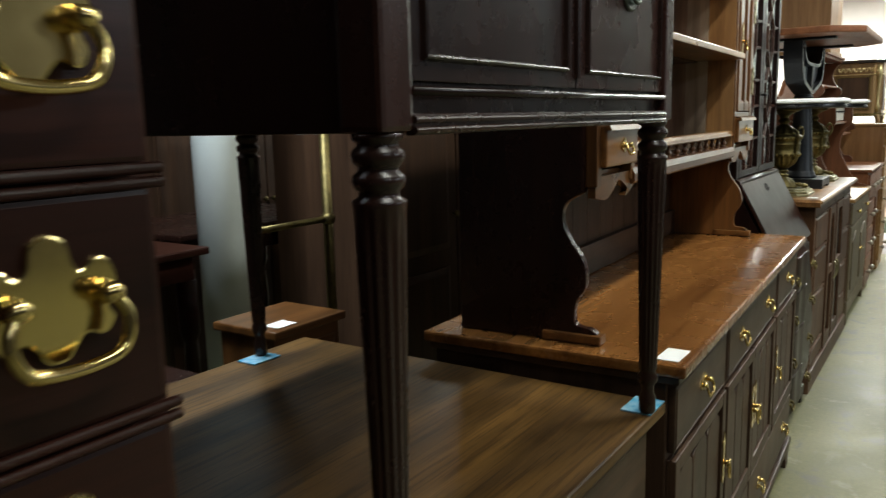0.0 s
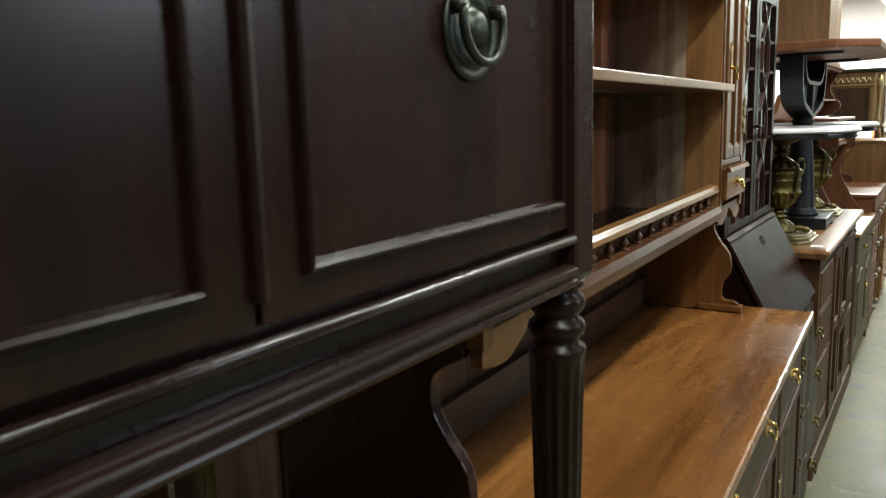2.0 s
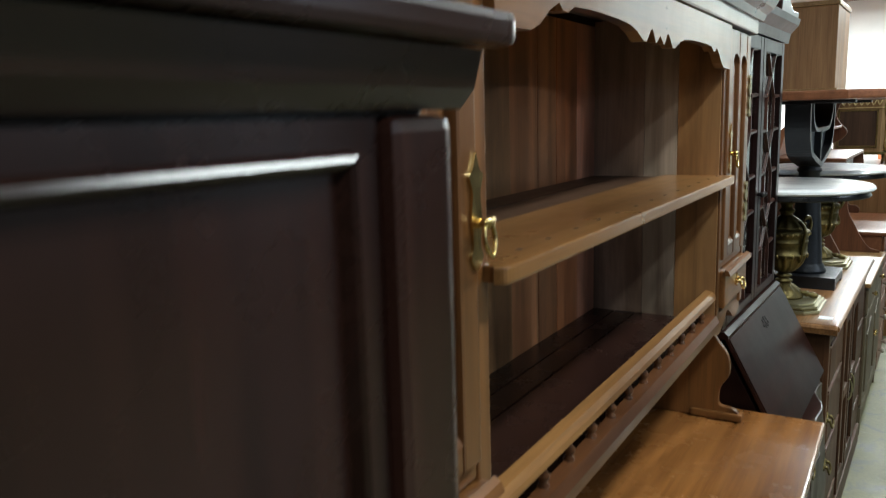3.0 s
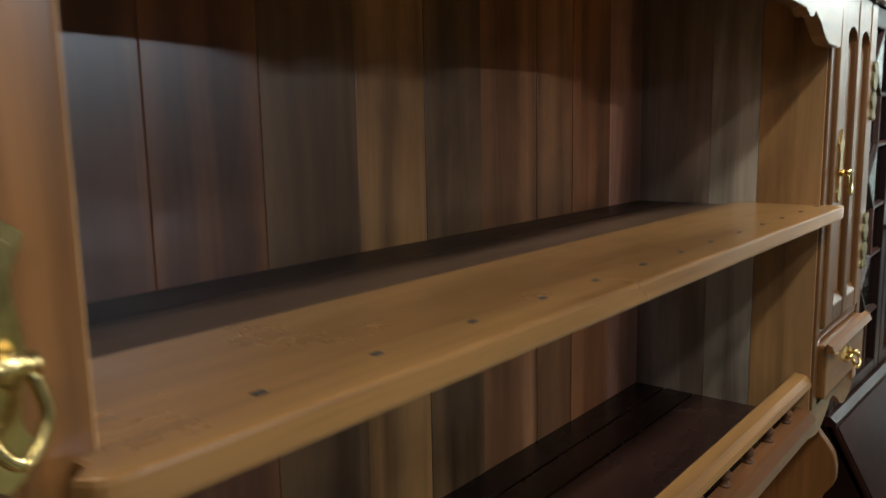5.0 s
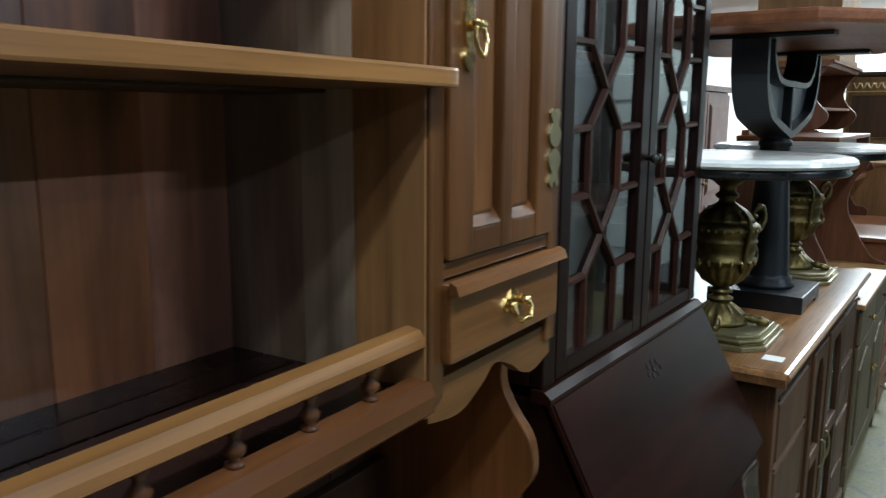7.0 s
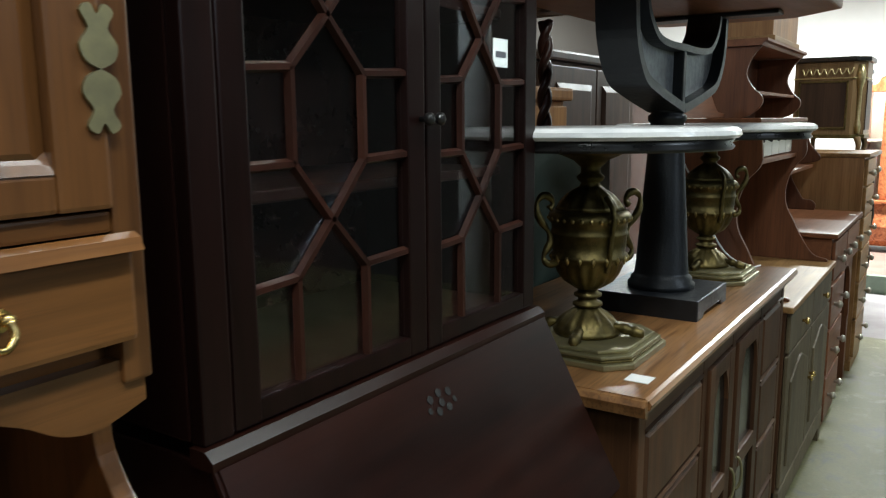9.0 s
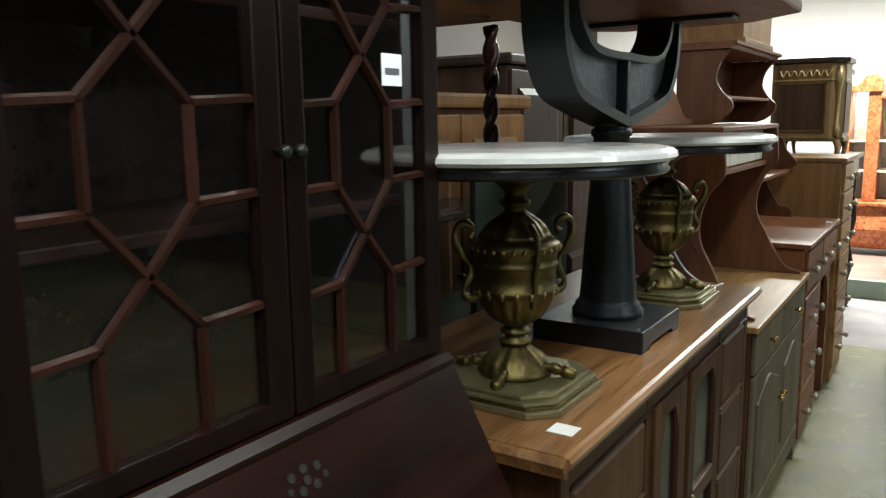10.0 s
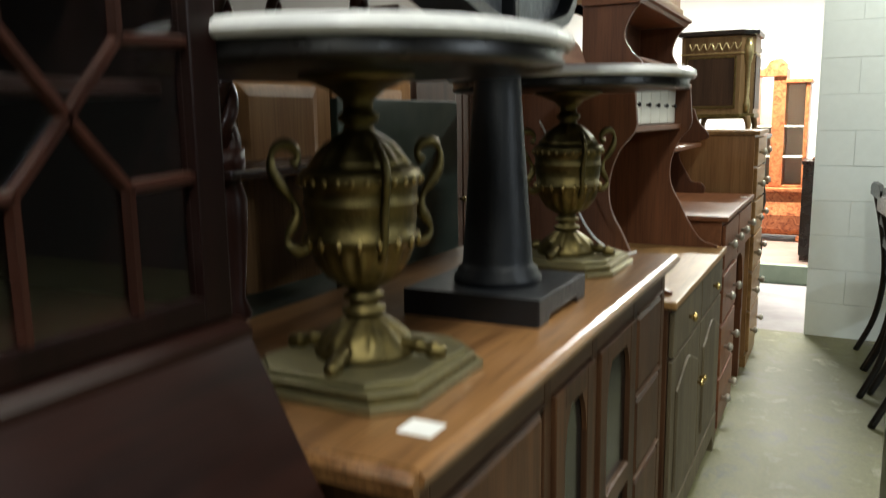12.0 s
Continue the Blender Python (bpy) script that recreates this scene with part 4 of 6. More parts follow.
# ---- bureau bookcase ----
def bureau():
    yl, yr = 4.205, 4.938
    t = thing("bureau_bookcase", (-0.7, 4.58, 0), "dark mahogany bureau bookcase with glazed doors and closed slant", "bureau")
    gx = -0.598
    part("lower_body", slab([(-1.02, 0.08), (-0.43, 0.08), (-0.405, 0.2), (-0.40, 0.4), (-0.415, 0.6), (-0.435, 0.76), (-0.447, 0.79), (-0.6, 1.07), (-0.6, 1.08), (-1.02, 1.08)], "y", yl + 0.004, yr - 0.004, 0.003), DESK_Z, t)
    n = Vector((0.285, 0, 0.153)).normalized()
    # the closed fall, a board laid on the slope
    bm = bmesh.new()
    a, b = Vector((-0.437, 0, 0.79)), Vector((-0.592, 0, 1.079))
    quad = [a, b]
    lo = [bm.verts.new((p.x, y, p.z)) for y in (yl - 0.004, yr + 0.004) for p in quad]
    hi = [bm.verts.new((p.x + 0.014 * n.x, y, p.z + 0.014 * n.z)) for y in (yl - 0.004, yr + 0.004) for p in quad]
    for f in ((lo[0], lo[1], lo[3], lo[2]), (hi[0], hi[2], hi[3], hi[1]), (lo[0], hi[0], hi[1], lo[1]), (lo[2], lo[3], hi[3], hi[2]), (lo[0], lo[2], hi[2], hi[0]), (lo[1], hi[1], hi[3], lo[3])):
        bm.faces.new(f)
    bmesh.ops.recalc_face_normals(bm, faces=bm.faces)
    bmesh.ops.bevel(bm, geom=bm.edges[:], offset=0.004, segments=2, affect="EDGES")
    fall = part("fall", bm, DESK, t, "dark polished mahogany writing fall, closed")
    # pierced lock plate in the upper middle of the fall
    bm = None
    for du, dv, r in ((0, 0.012, 0.008), (-0.022, 0.008, 0.008), (0.022, 0.008, 0.008), (-0.03, -0.006, 0.006), (0.03, -0.006, 0.006), (-0.012, -0.012, 0.008), (0.012, -0.012, 0.008), (0, -0.002, 0.008)):
        c = b + (a - b).normalized() * (0.048 - dv) + Vector((n.x, 0, n.z)) * 0.0145 + Vector((0, 4.575 + du, 0))
        part("lock_rosette", rod([c, c + Vector((n.x, 0, n.z)) * 0.0008], 0.8 * r, 10), DULL, fall, "dull pierced lock plate")
    part("top_moulding", mould([(-0.615, 1.08), (-0.58, 1.08), (-0.58, 1.09), (-0.592, 1.1), (-0.615, 1.1)], "y", yl - 0.006, yr + 0.006), DESK, t)
    # shaped drawers below
    z = 0.765
    for h in (0.15, 0.17, 0.19, 0.17):
        o = []
        for i in range(25):
            u = i / 24
            o.append((-0.4 + 0.022 * math.cos(2 * math.pi * (u - 0.5)) - 0.012 + 0.006 * math.cos(6 * math.pi * u), yl + 0.02 + (yr - yl - 0.04) * u))
        dr = part("drawer", slab([(-0.47, yl + 0.02)] + o + [(-0.47, yr - 0.02)], "z", z - h + 0.008, z, 0.006), DESK, t)
        for y in (yl + 0.16, yr - 0.16):
            bail_pull(-0.392, y, z - h / 2, 0.07, dr, OLDBRASS)
        z -= h
    for y in (yl, yr - 0.09):
        for x in (-0.5, -1.01):
            o = smooth2([(y, 0.079), (y + 0.09, 0.079), (y + 0.085, 0.045), (y + 0.06, 0.02), (y + 0.065, 0.0), (y + 0.025, 0.0), (y + 0.03, 0.02), (y + 0.005, 0.045), (y, 0.079)], 3)[:-1]
            part("foot", slab(o, "x", x, x + 0.08, 0.002), DESK_Z, t)
    # glazed upper case
    for y in (yl, yr - 0.022):
        part("case_side", box(-0.98, gx - 0.024, y, y + 0.022, 1.101, 1.9, 0.002), DESK_Z, t)
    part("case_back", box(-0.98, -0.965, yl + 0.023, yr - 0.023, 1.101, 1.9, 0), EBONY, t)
    part("case_floor", box(-0.964, gx - 0.026, yl + 0.023, yr - 0.023, 1.101, 1.115), DESK, t)
    for z in (1.335, 1.6):
        part("shelf", box(-0.964, gx - 0.06, yl + 0.023, yr - 0.023, z, z + 0.016), DESK, t)
    part("case_top", box(-0.98, gx, yl, yr, 1.901, 1.925), DESK, t)
    part("case_stile", box(gx - 0.022, gx, yl, yl + 0.04, 1.101, 1.9, 0.003), DESK_Z, t)
    part("cornice", mould([(gx - 0.02, 1.9), (gx + 0.006, 1.9), (gx + 0.012, 1.93), (gx + 0.035, 1.955), (gx + 0.04, 1.975), (gx - 0.02, 1.975)], "y", yl - 0.02, yr + 0.03), DESK, t)
    for s in (-1, 1):
        o = smooth2([(4.585 + s * 0.4, 1.976), (4.585 + s * 0.4, 2.0), (4.585 + s * 0.3, 2.0), (4.585 + s * 0.2, 2.05), (4.585 + s * 0.1, 2.12), (4.585 + s * 0.05, 2.1), (4.585 + s * 0.07, 2.06), (4.585 + s * 0.12, 2.03), (4.585 + s * 0.1, 1.976)], 4)
        part("swan_neck", slab(o, "x", gx - 0.01, gx + 0.03, 0.004), DESK, t)
    for a, b, knob_y in ((yl + 0.042, 4.603, 4.592), (4.607, yr - 0.002, 4.618)):
        sa, sb = (0.038, 0.04) if a < 4.4 else (0.036, 0.04)
        d = part("door", door_frame(gx - 0.022, gx, a, b, 1.103, 1.898, sa, sb, 0.028, 0.04), DESK_Z, t)
        g0, g1, h0, h1 = a + sa, b - sb, 1.131, 1.858
        part("pane", box(gx - 0.014, gx - 0.011, g0 - 0.004, g1 + 0.004, h0 - 0.004, h1 + 0.004, 0), GLASS, d, "old reflecting glass").visible_shadow = False
        for bar in muntins(gx - 0.01, g0, g1, h0, h1):
            part("glazing_bar", bar, MAHOG_Z, d)
        part("knob", lathe([(0.004, 0), (0.004, 0.008), (0.0085, 0.012), (0.009, 0.018), (0.004, 0.022)], (gx, knob_y, 1.432), 14, axis="x"), BLACKWOOD, d, smooth=True)


def door_frame(x0, x1, y0, y1, z0, z1, sl, sr, rb, rt):
    bm = box(x0, x1, y0, y0 + sl, z0, z1, 0.003)
    bm = box(x0, x1, y1 - sr, y1, z0, z1, 0.003, bm)
    bm = box(x0 + 0.0005, x1 - 0.0005, y0 + sl - 0.002, y1 - sr + 0.002, z0, z0 + rb, 0.003, bm)
    return box(x0 + 0.0005, x1 - 0.0005, y0 + sl - 0.002, y1 - sr + 0.002, z1 - rt, z1, 0.003, bm)


def muntins(x, y0, y1, z0, z1):
    """Astragal bars: crossing diagonals between two uprights, one bay above another."""
    w = y1 - y0
    a, b, c = y0 + 0.245 * w, y0 + 0.69 * w, y0 + 0.465 * w
    lines = []
    for k in range(4):
        zc = 1.314 + 0.238 * k
        lines += [((c, zc), (a, zc - 0.062)), ((c, zc), (b, zc - 0.064)), ((a, zc - 0.062), (y0, zc - 0.066)), ((b, zc - 0.064), (y1, zc - 0.06)),
                  ((c, zc), (a, zc + 0.069)), ((c, zc), (b, zc + 0.068)), ((a, zc + 0.069), (y0, zc + 0.068)), ((b, zc + 0.068), (y1, zc + 0.072)),
                  ((a, zc + 0.069), (a, zc + 0.176)), ((b, zc + 0.068), (b, zc + 0.174))]
    lines += [((a, z0), (a, 1.252)), ((b, z0), (b, 1.25))]
    bars = []
    for (ya, za), (yb, zb) in lines:
        if max(za, zb) > z1 + 0.01:
            if min(za, zb) > z1 - 0.005:
                continue
            f = (z1 - za) / (zb - za)
            yb, zb = ya + f * (yb - ya), z1
        d = Vector((0, yb - ya, zb - za)).normalized()
        s = Vector((0, -d.z, d.y)) * 0.0065
        p, q = Vector((x, ya, za)), Vector((x, yb, zb))
        b2 = bmesh.new()
        lo = [b2.verts.new(v) for v in (p - s, q - s, q + s, p + s)]
        hi = [b2.verts.new(v + Vector((0.008, 0, 0))) for v in (p - 0.5 * s, q - 0.5 * s, q + 0.5 * s, p + 0.5 * s)]
        b2.faces.new(lo[::-1])
        b2.faces.new(hi)
        for i in range(4):
            j = (i + 1) % 4
            b2.faces.new((lo[i], lo[j], hi[j], hi[i]))
        bmesh.ops.recalc_face_normals(b2, faces=b2.faces)
        bars.append(b2)
    return bars


bureau()


BEADBRASS = plain("rubbed_brass", (0.42, 0.32, 0.13), 0.34, 1.0, (0.22, 0.17, 0.07), 60)


# ---- long pine sideboard ----
def sideboard():
    y0, y1, xf = 4.975, 6.4, -0.422
    t = thing("sideboard", (-0.7, 5.7, 0), "long old pine sideboard with moulded top and glazed middle doors", "sideboard")
    edge = [(-0.98, 0.915), (-0.408, 0.915), (-0.4, 0.92), (-0.4, 0.928), (-0.39, 0.934), (-0.388, 0.942), (-0.394, 0.949), (-0.402, 0.9515), (-0.98, 0.9515)]
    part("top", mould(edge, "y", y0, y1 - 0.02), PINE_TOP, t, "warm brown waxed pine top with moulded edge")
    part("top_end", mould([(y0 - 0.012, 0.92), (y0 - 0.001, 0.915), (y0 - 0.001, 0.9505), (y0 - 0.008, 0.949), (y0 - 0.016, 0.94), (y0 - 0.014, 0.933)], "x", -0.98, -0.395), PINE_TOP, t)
    part("carcase", box(-0.96, xf - 0.014, y0 + 0.035, y1 - 0.04, 0.09, 0.913), PINE_SHADED, t)
    part("plinth", box(-0.955, xf + 0.012, y0 + 0.022, y1 - 0.03, 0, 0.1, 0.008), PINE_Y, t)
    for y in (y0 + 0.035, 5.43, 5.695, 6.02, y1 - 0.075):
        part("post", box(xf - 0.015, xf, y, y + 0.036, 0.102, 0.912, 0.003), PINE_SHADED, t)
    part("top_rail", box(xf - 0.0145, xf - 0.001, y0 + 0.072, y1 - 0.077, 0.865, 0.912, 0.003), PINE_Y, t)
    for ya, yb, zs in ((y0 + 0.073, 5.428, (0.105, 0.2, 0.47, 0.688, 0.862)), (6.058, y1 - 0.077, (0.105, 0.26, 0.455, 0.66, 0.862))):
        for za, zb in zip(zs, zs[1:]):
            p = part("panel", fielded(xf - 0.014, ya + 0.004, yb - 0.004, za + 0.006, zb - 0.006, 0.016, 0.012), PINE_SHADED, t)
            part("panel_rail", mould([(xf - 0.014, zb - 0.006), (xf + 0.001, zb - 0.005), (xf + 0.005, zb + 0.002), (xf - 0.014, zb + 0.004)], "y", ya, yb), PINE_Y, p)
    for ya, yb, s in ((5.468, 5.693, 1), (5.733, 6.018, -1)):
        d = part("glazed_door", door_frame(xf - 0.012, xf + 0.008, ya, yb, 0.108, 0.862, 0.05, 0.05, 0.07, 0.04), PINE_SHADED, t)
        part("middle_rail", box(xf - 0.011, xf + 0.01, ya + 0.05, yb - 0.05, 0.5, 0.545, 0.005), PINE_Y, d)
        # added dark sheet stands in for the shade inside the solid carcase
        part("door_backing", box(xf - 0.0135, xf - 0.0125, ya + 0.052, yb - 0.052, 0.11, 0.86, 0), EBONY, d)
        part("pane", box(xf - 0.006, xf - 0.003, ya + 0.048, yb - 0.048, 0.18, 0.82, 0), SHADEDGLASS, d, "old glass with the dark inside put into its colour")
        for k in (0, 1):
            yy = ya + 0.05 if k == 0 else yb - 0.05
            o = smooth2([(yy, 0.822), (yy + (0.03 if k == 0 else -0.03), 0.822), (yy + (0.012 if k == 0 else -0.012), 0.79), (yy, 0.74)], 4)
            part("corner_bracket", slab(o, "x", xf - 0.002, xf + 0.007, 0), PINE_SHADED, d)
        yk = yb - 0.02 if s > 0 else ya + 0.02
        part("pull_ring", rod([(xf + 0.012 + 0.012 * abs(math.sin(q)), yk + 0.03 * math.sin(q) * 0.3, 0.5 + 0.045 * math.cos(q)) for q in [math.pi * k / 10 for k in range(11)]], 0.004, 8), GREENBRASS, d, "curved metal pull", smooth=True)


def urn_table(x, y, turn):
    """Gilt-brass urn on a stepped foot plate, carrying a round marble top."""
    z = 0.9515
    t = thing("urn_table", (x, y, z), "low round marble table on a brass urn pedestal", "table", "urn tables on the sideboard")
    cut = 0.045
    for r, a, b, mat in ((0.14, 0.0, 0.013, GREENBRASS), (0.133, 0.0132, 0.018, OLDBRASS), (0.131, 0.0182, 0.026, GREENBRASS), (0.12, 0.0262, 0.034, GREENBRASS)):
        o = [(x - r + cut, y - r), (x + r - cut, y - r), (x + r, y - r + cut), (x + r, y + r - cut), (x + r - cut, y + r), (x - r + cut, y + r), (x - r, y + r - cut), (x - r, y - r + cut)]
        part("foot_plate", slab(o, "z", z + a, z + b, 0.003), mat, t)
    h = z + 0.0342

    def urn(pairs):
        return [(r * (1.12 if q > 0.12 else 1), 0.8 * q if q <= 0.116 else (0.0928 + (q - 0.116) * 1.159 if q < 0.262 else q)) for r, q in pairs]
    part("flared_foot", lathe(urn([(0.07, 0), (0.072, 0.01), (0.066, 0.017), (0.067, 0.024), (0.06, 0.036), (0.047, 0.05), (0.033, 0.062), (0.024, 0.07)]), (x, y, h), 48, flute=12, depth=0.12, z0=0.014, z1=0.05), OLDBRASS, t, smooth=True)
    part("stem", lathe(urn([(0.024, 0.07), (0.031, 0.074), (0.031, 0.081), (0.02, 0.086), (0.02, 0.094), (0.029, 0.099), (0.029, 0.105), (0.022, 0.11), (0.02, 0.116)]), (x, y, h), 32), OLDBRASS, t, smooth=True)
    cup = [(0.02, 0.116), (0.03, 0.12), (0.046, 0.132), (0.058, 0.148), (0.065, 0.165), (0.067, 0.174), (0.071, 0.176), (0.071, 0.182), (0.066, 0.185), (0.068, 0.2), (0.069, 0.216), (0.071, 0.218), (0.071, 0.222), (0.069, 0.224), (0.07, 0.238), (0.075, 0.241), (0.076, 0.25), (0.073, 0.256), (0.064, 0.262)]
    part("bowl", lathe(urn(cup), (x, y, h), 64, flute=16, depth=0.09, z0=0.1, z1=0.155), OLDBRASS, t, smooth=True)
    for k in range(28):
        q = 2 * math.pi * k / 28
        c = Vector((x + 0.0835 * math.cos(q), y + 0.0835 * math.sin(q), h + 0.244))
        part("bead", rod([c + Vector((0, 0, -0.005)), c, c + Vector((0, 0, 0.005))], [0.002, 0.0052, 0.002], 6), BEADBRASS, t, smooth=True)
    for k in range(18):
        q = 2 * math.pi * k / 18
        c = Vector((x + 0.0775 * math.cos(q), y + 0.0775 * math.sin(q), h + 0.163))
        part("leaf_boss", rod([c + Vector((0, 0, -0.011)), c, c + Vector((0, 0, 0.007))], [0.001, 0.006, 0.003], 6), BEADBRASS, t, smooth=True)
    part("shoulder", lathe(urn([(0.064, 0.262), (0.06, 0.27), (0.054, 0.28), (0.044, 0.292), (0.031, 0.302), (0.02, 0.309), (0.017, 0.316), (0.024, 0.322), (0.026, 0.329), (0.018, 0.336), (0.018, 0.348), (0.032, 0.362), (0.055, 0.373), (0.07, 0.379), (0.07, 0.384)]), (x, y, h), 48, flute=12, depth=0.1, z0=0.264, z1=0.305), OLDBRASS, t, smooth=True)
    for k in range(4):
        q = turn + math.pi / 2 * k
        u = Vector((math.cos(q), math.sin(q), 0))
        o = Vector((x, y, h))
        if k % 2 == 0:
            pts = [o + u * r + Vector((0, 0, zz)) for r, zz in ((0.062, 0.166), (0.082, 0.152), (0.1, 0.156), (0.106, 0.17), (0.098, 0.184), (0.09, 0.2), (0.096, 0.22), (0.11, 0.238), (0.121, 0.258), (0.122, 0.28), (0.11, 0.293), (0.094, 0.29), (0.086, 0.276), (0.094, 0.266))]
            part("handle", rod(curve_through(pts, 3), [0.004 + 0.0045 * abs(math.sin(i * 0.35)) for i in range(40)], 8), OLDBRASS, t, "scrolled acanthus handle", smooth=True)
        else:
            pts = [o + u * r + Vector((0, 0, zz)) for r, zz in ((0.07, 0.14), (0.078, 0.165), (0.082, 0.2), (0.086, 0.225), (0.092, 0.25), (0.084, 0.272), (0.062, 0.29))]
            part("strap", rod(curve_through(pts, 3), 0.006, 8), OLDBRASS, t, "leafy strap over the urn", smooth=True)
        pts = [o + (u * math.cos(0.78) + u.cross(Vector((0, 0, 1))) * math.sin(0.78)) * r + Vector((0, 0, zz)) for r, zz in ((0.045, 0.012), (0.068, 0.016), (0.09, 0.012), (0.108, 0.008), (0.12, 0.006))]
        part("paw", rod(curve_through(pts, 3), [0.006, 0.008, 0.011, 0.008, 0.011, 0.012, 0.009, 0.012, 0.013, 0.01, 0.011, 0.009, 0.006], 10), OLDBRASS, t, "brass paw foot", smooth=True)
    part("apron", lathe([(0.2, 0.384), (0.272, 0.386), (0.276, 0.392), (0.27, 0.398), (0.276, 0.406)], (x, y, h), 64), BLACKWOOD, t, "dark reeded rim under the marble", smooth=True)
    part("marble_top", lathe([(0.27, 0.4062), (0.282, 0.408), (0.288, 0.414), (0.286, 0.422), (0.278, 0.428), (0.268, 0.43)], (x, y, h), 72), MARBLE, t, "white marble round top", smooth=False)


def iron_table():
    x, y, z = -0.605, 5.672, 0.9515
    t = thing("iron_pedestal_table", (x, y, z), "black cast-iron pedestal table with red-brown wooden top", "table")
    s = 0.134
    part("foot_block", slab([(y - s, z), (y - s + 0.05, z), (y - s + 0.06, z + 0.012), (y + s - 0.06, z + 0.012), (y + s - 0.05, z), (y + s, z), (y + s, z + 0.05), (y - s, z + 0.05)], "x", x - s, x + s, 0.004), IRON, t)
    part("column", lathe([(0.084, 0.05), (0.084, 0.062), (0.077, 0.068), (0.077, 0.076), (0.069, 0.083), (0.067, 0.092), (0.045, 0.4), (0.041, 0.468), (0.047, 0.474), (0.047, 0.486), (0.039, 0.492), (0.043, 0.5), (0.043, 0.51)], (x, y, z), 40), IRON, t, smooth=True)
    zt = 1.715
    # yoke: a web with a thick rim, rising in two arms
    outer = [(0.0, 1.455)] + smooth2([(0.03, 1.46), (0.2, 1.495), (0.29, 1.525), (0.345, 1.6), (0.36, zt - 0.012)], 6)
    inner = smooth2([(0.0, 1.6), (0.13, 1.6), (0.215, 1.612), (0.275, 1.655), (0.295, zt - 0.012)], 6)
    web = [(y + a, b) for a, b in outer] + [(y + a, b) for a, b in inner[::-1]]
    web2 = [(y - a, b) for a, b in outer] + [(y - a, b) for a, b in inner[::-1]]
    for w in (web, web2):
        part("yoke_web", slab(w, "x", x - 0.014, x + 0.014, 0), IRONWEB, t, "worn grey web of the iron yoke")
    for s in (-1, 1):
        for line, r in ((outer, 0.011), (inner, 0.008)):
            bm, last = bmesh.new(), None
            for i, (a, b) in enumerate(line):
                (pa, pb), (na, nb) = line[max(i - 1, 0)], line[min(i + 1, len(line) - 1)]
                n = Vector((0, -(nb - pb), s * (na - pa))).normalized() * r
                p = Vector((x, y + s * a, b))
                ring = [bm.verts.new(p + k * n + Vector((dx, 0, 0))) for k, dx in ((-1, -0.045), (1, -0.045), (1, 0.045), (-1, 0.045))]
                if last:
                    for j in range(4):
                        bm.faces.new((last[j], last[(j + 1) % 4], ring[(j + 1) % 4], ring[j]))
                else:
                    bm.faces.new(ring[::-1])
                last = ring
            bm.faces.new(last)
            bmesh.ops.recalc_face_normals(bm, faces=bm.faces)
            part("yoke_rim", bm, IRON, t)
        part("top_plate", box(x - 0.19, x + 0.19, y + s * 0.33 - 0.035, y + s * 0.33 + 0.035, zt - 0.012, zt - 0.001, 0.003), IRON, t)
    part("yoke_rib", box(x - 0.04, x + 0.04, y - 0.012, y + 0.012, 1.462, 1.61, 0.004), IRON, t)
    w, l, c = 0.325, 0.56, 0.14
    o = [(x - w + c, y - l), (x + w - c, y - l), (x + w, y - l + c), (x + w, y + l - c), (x + w - c, y + l), (x - w + c, y + l), (x - w, y + l - c), (x - w, y - l + c)]
    part("tabletop", slab(o, "z", zt, zt + 0.032, 0.008), RUST, t, "red-brown wooden top with cut corners")


sideboard()
urn_table(-0.612, 5.212, 0.95)
urn_table(-0.612, 6.115, 0.75)
iron_table()
lone("cable", rod(curve_through([(-0.5, 6.36, 0.955), (-0.53, 6.3, 0.957), (-0.6, 6.3, 1.0), (-0.66, 6.33, 1.08), (-0.72, 6.36, 1.2), (-0.78, 6.38, 1.3)], 6), 0.003, 8), PAPER, "thin white cable hanging down to the sideboard", "cable", smooth=True)
lone("price_card", box(-0.468, -0.422, 5.05, 5.092, 0.952, 0.953, 0), PAPER, "white price card lying on the sideboard", "card")
c = thing("price_ticket", (-0.608, 4.85, 1.53), "small white paper ticket stuck inside the glass", "ticket")
part("paper", box(-0.6215, -0.6205, 4.825, 4.872, 1.515, 1.56, 0), PAPER, c)
part("print_bars", box(-0.6204, -0.6202, 4.832, 4.866, 1.53, 1.54, 0), INK, c)


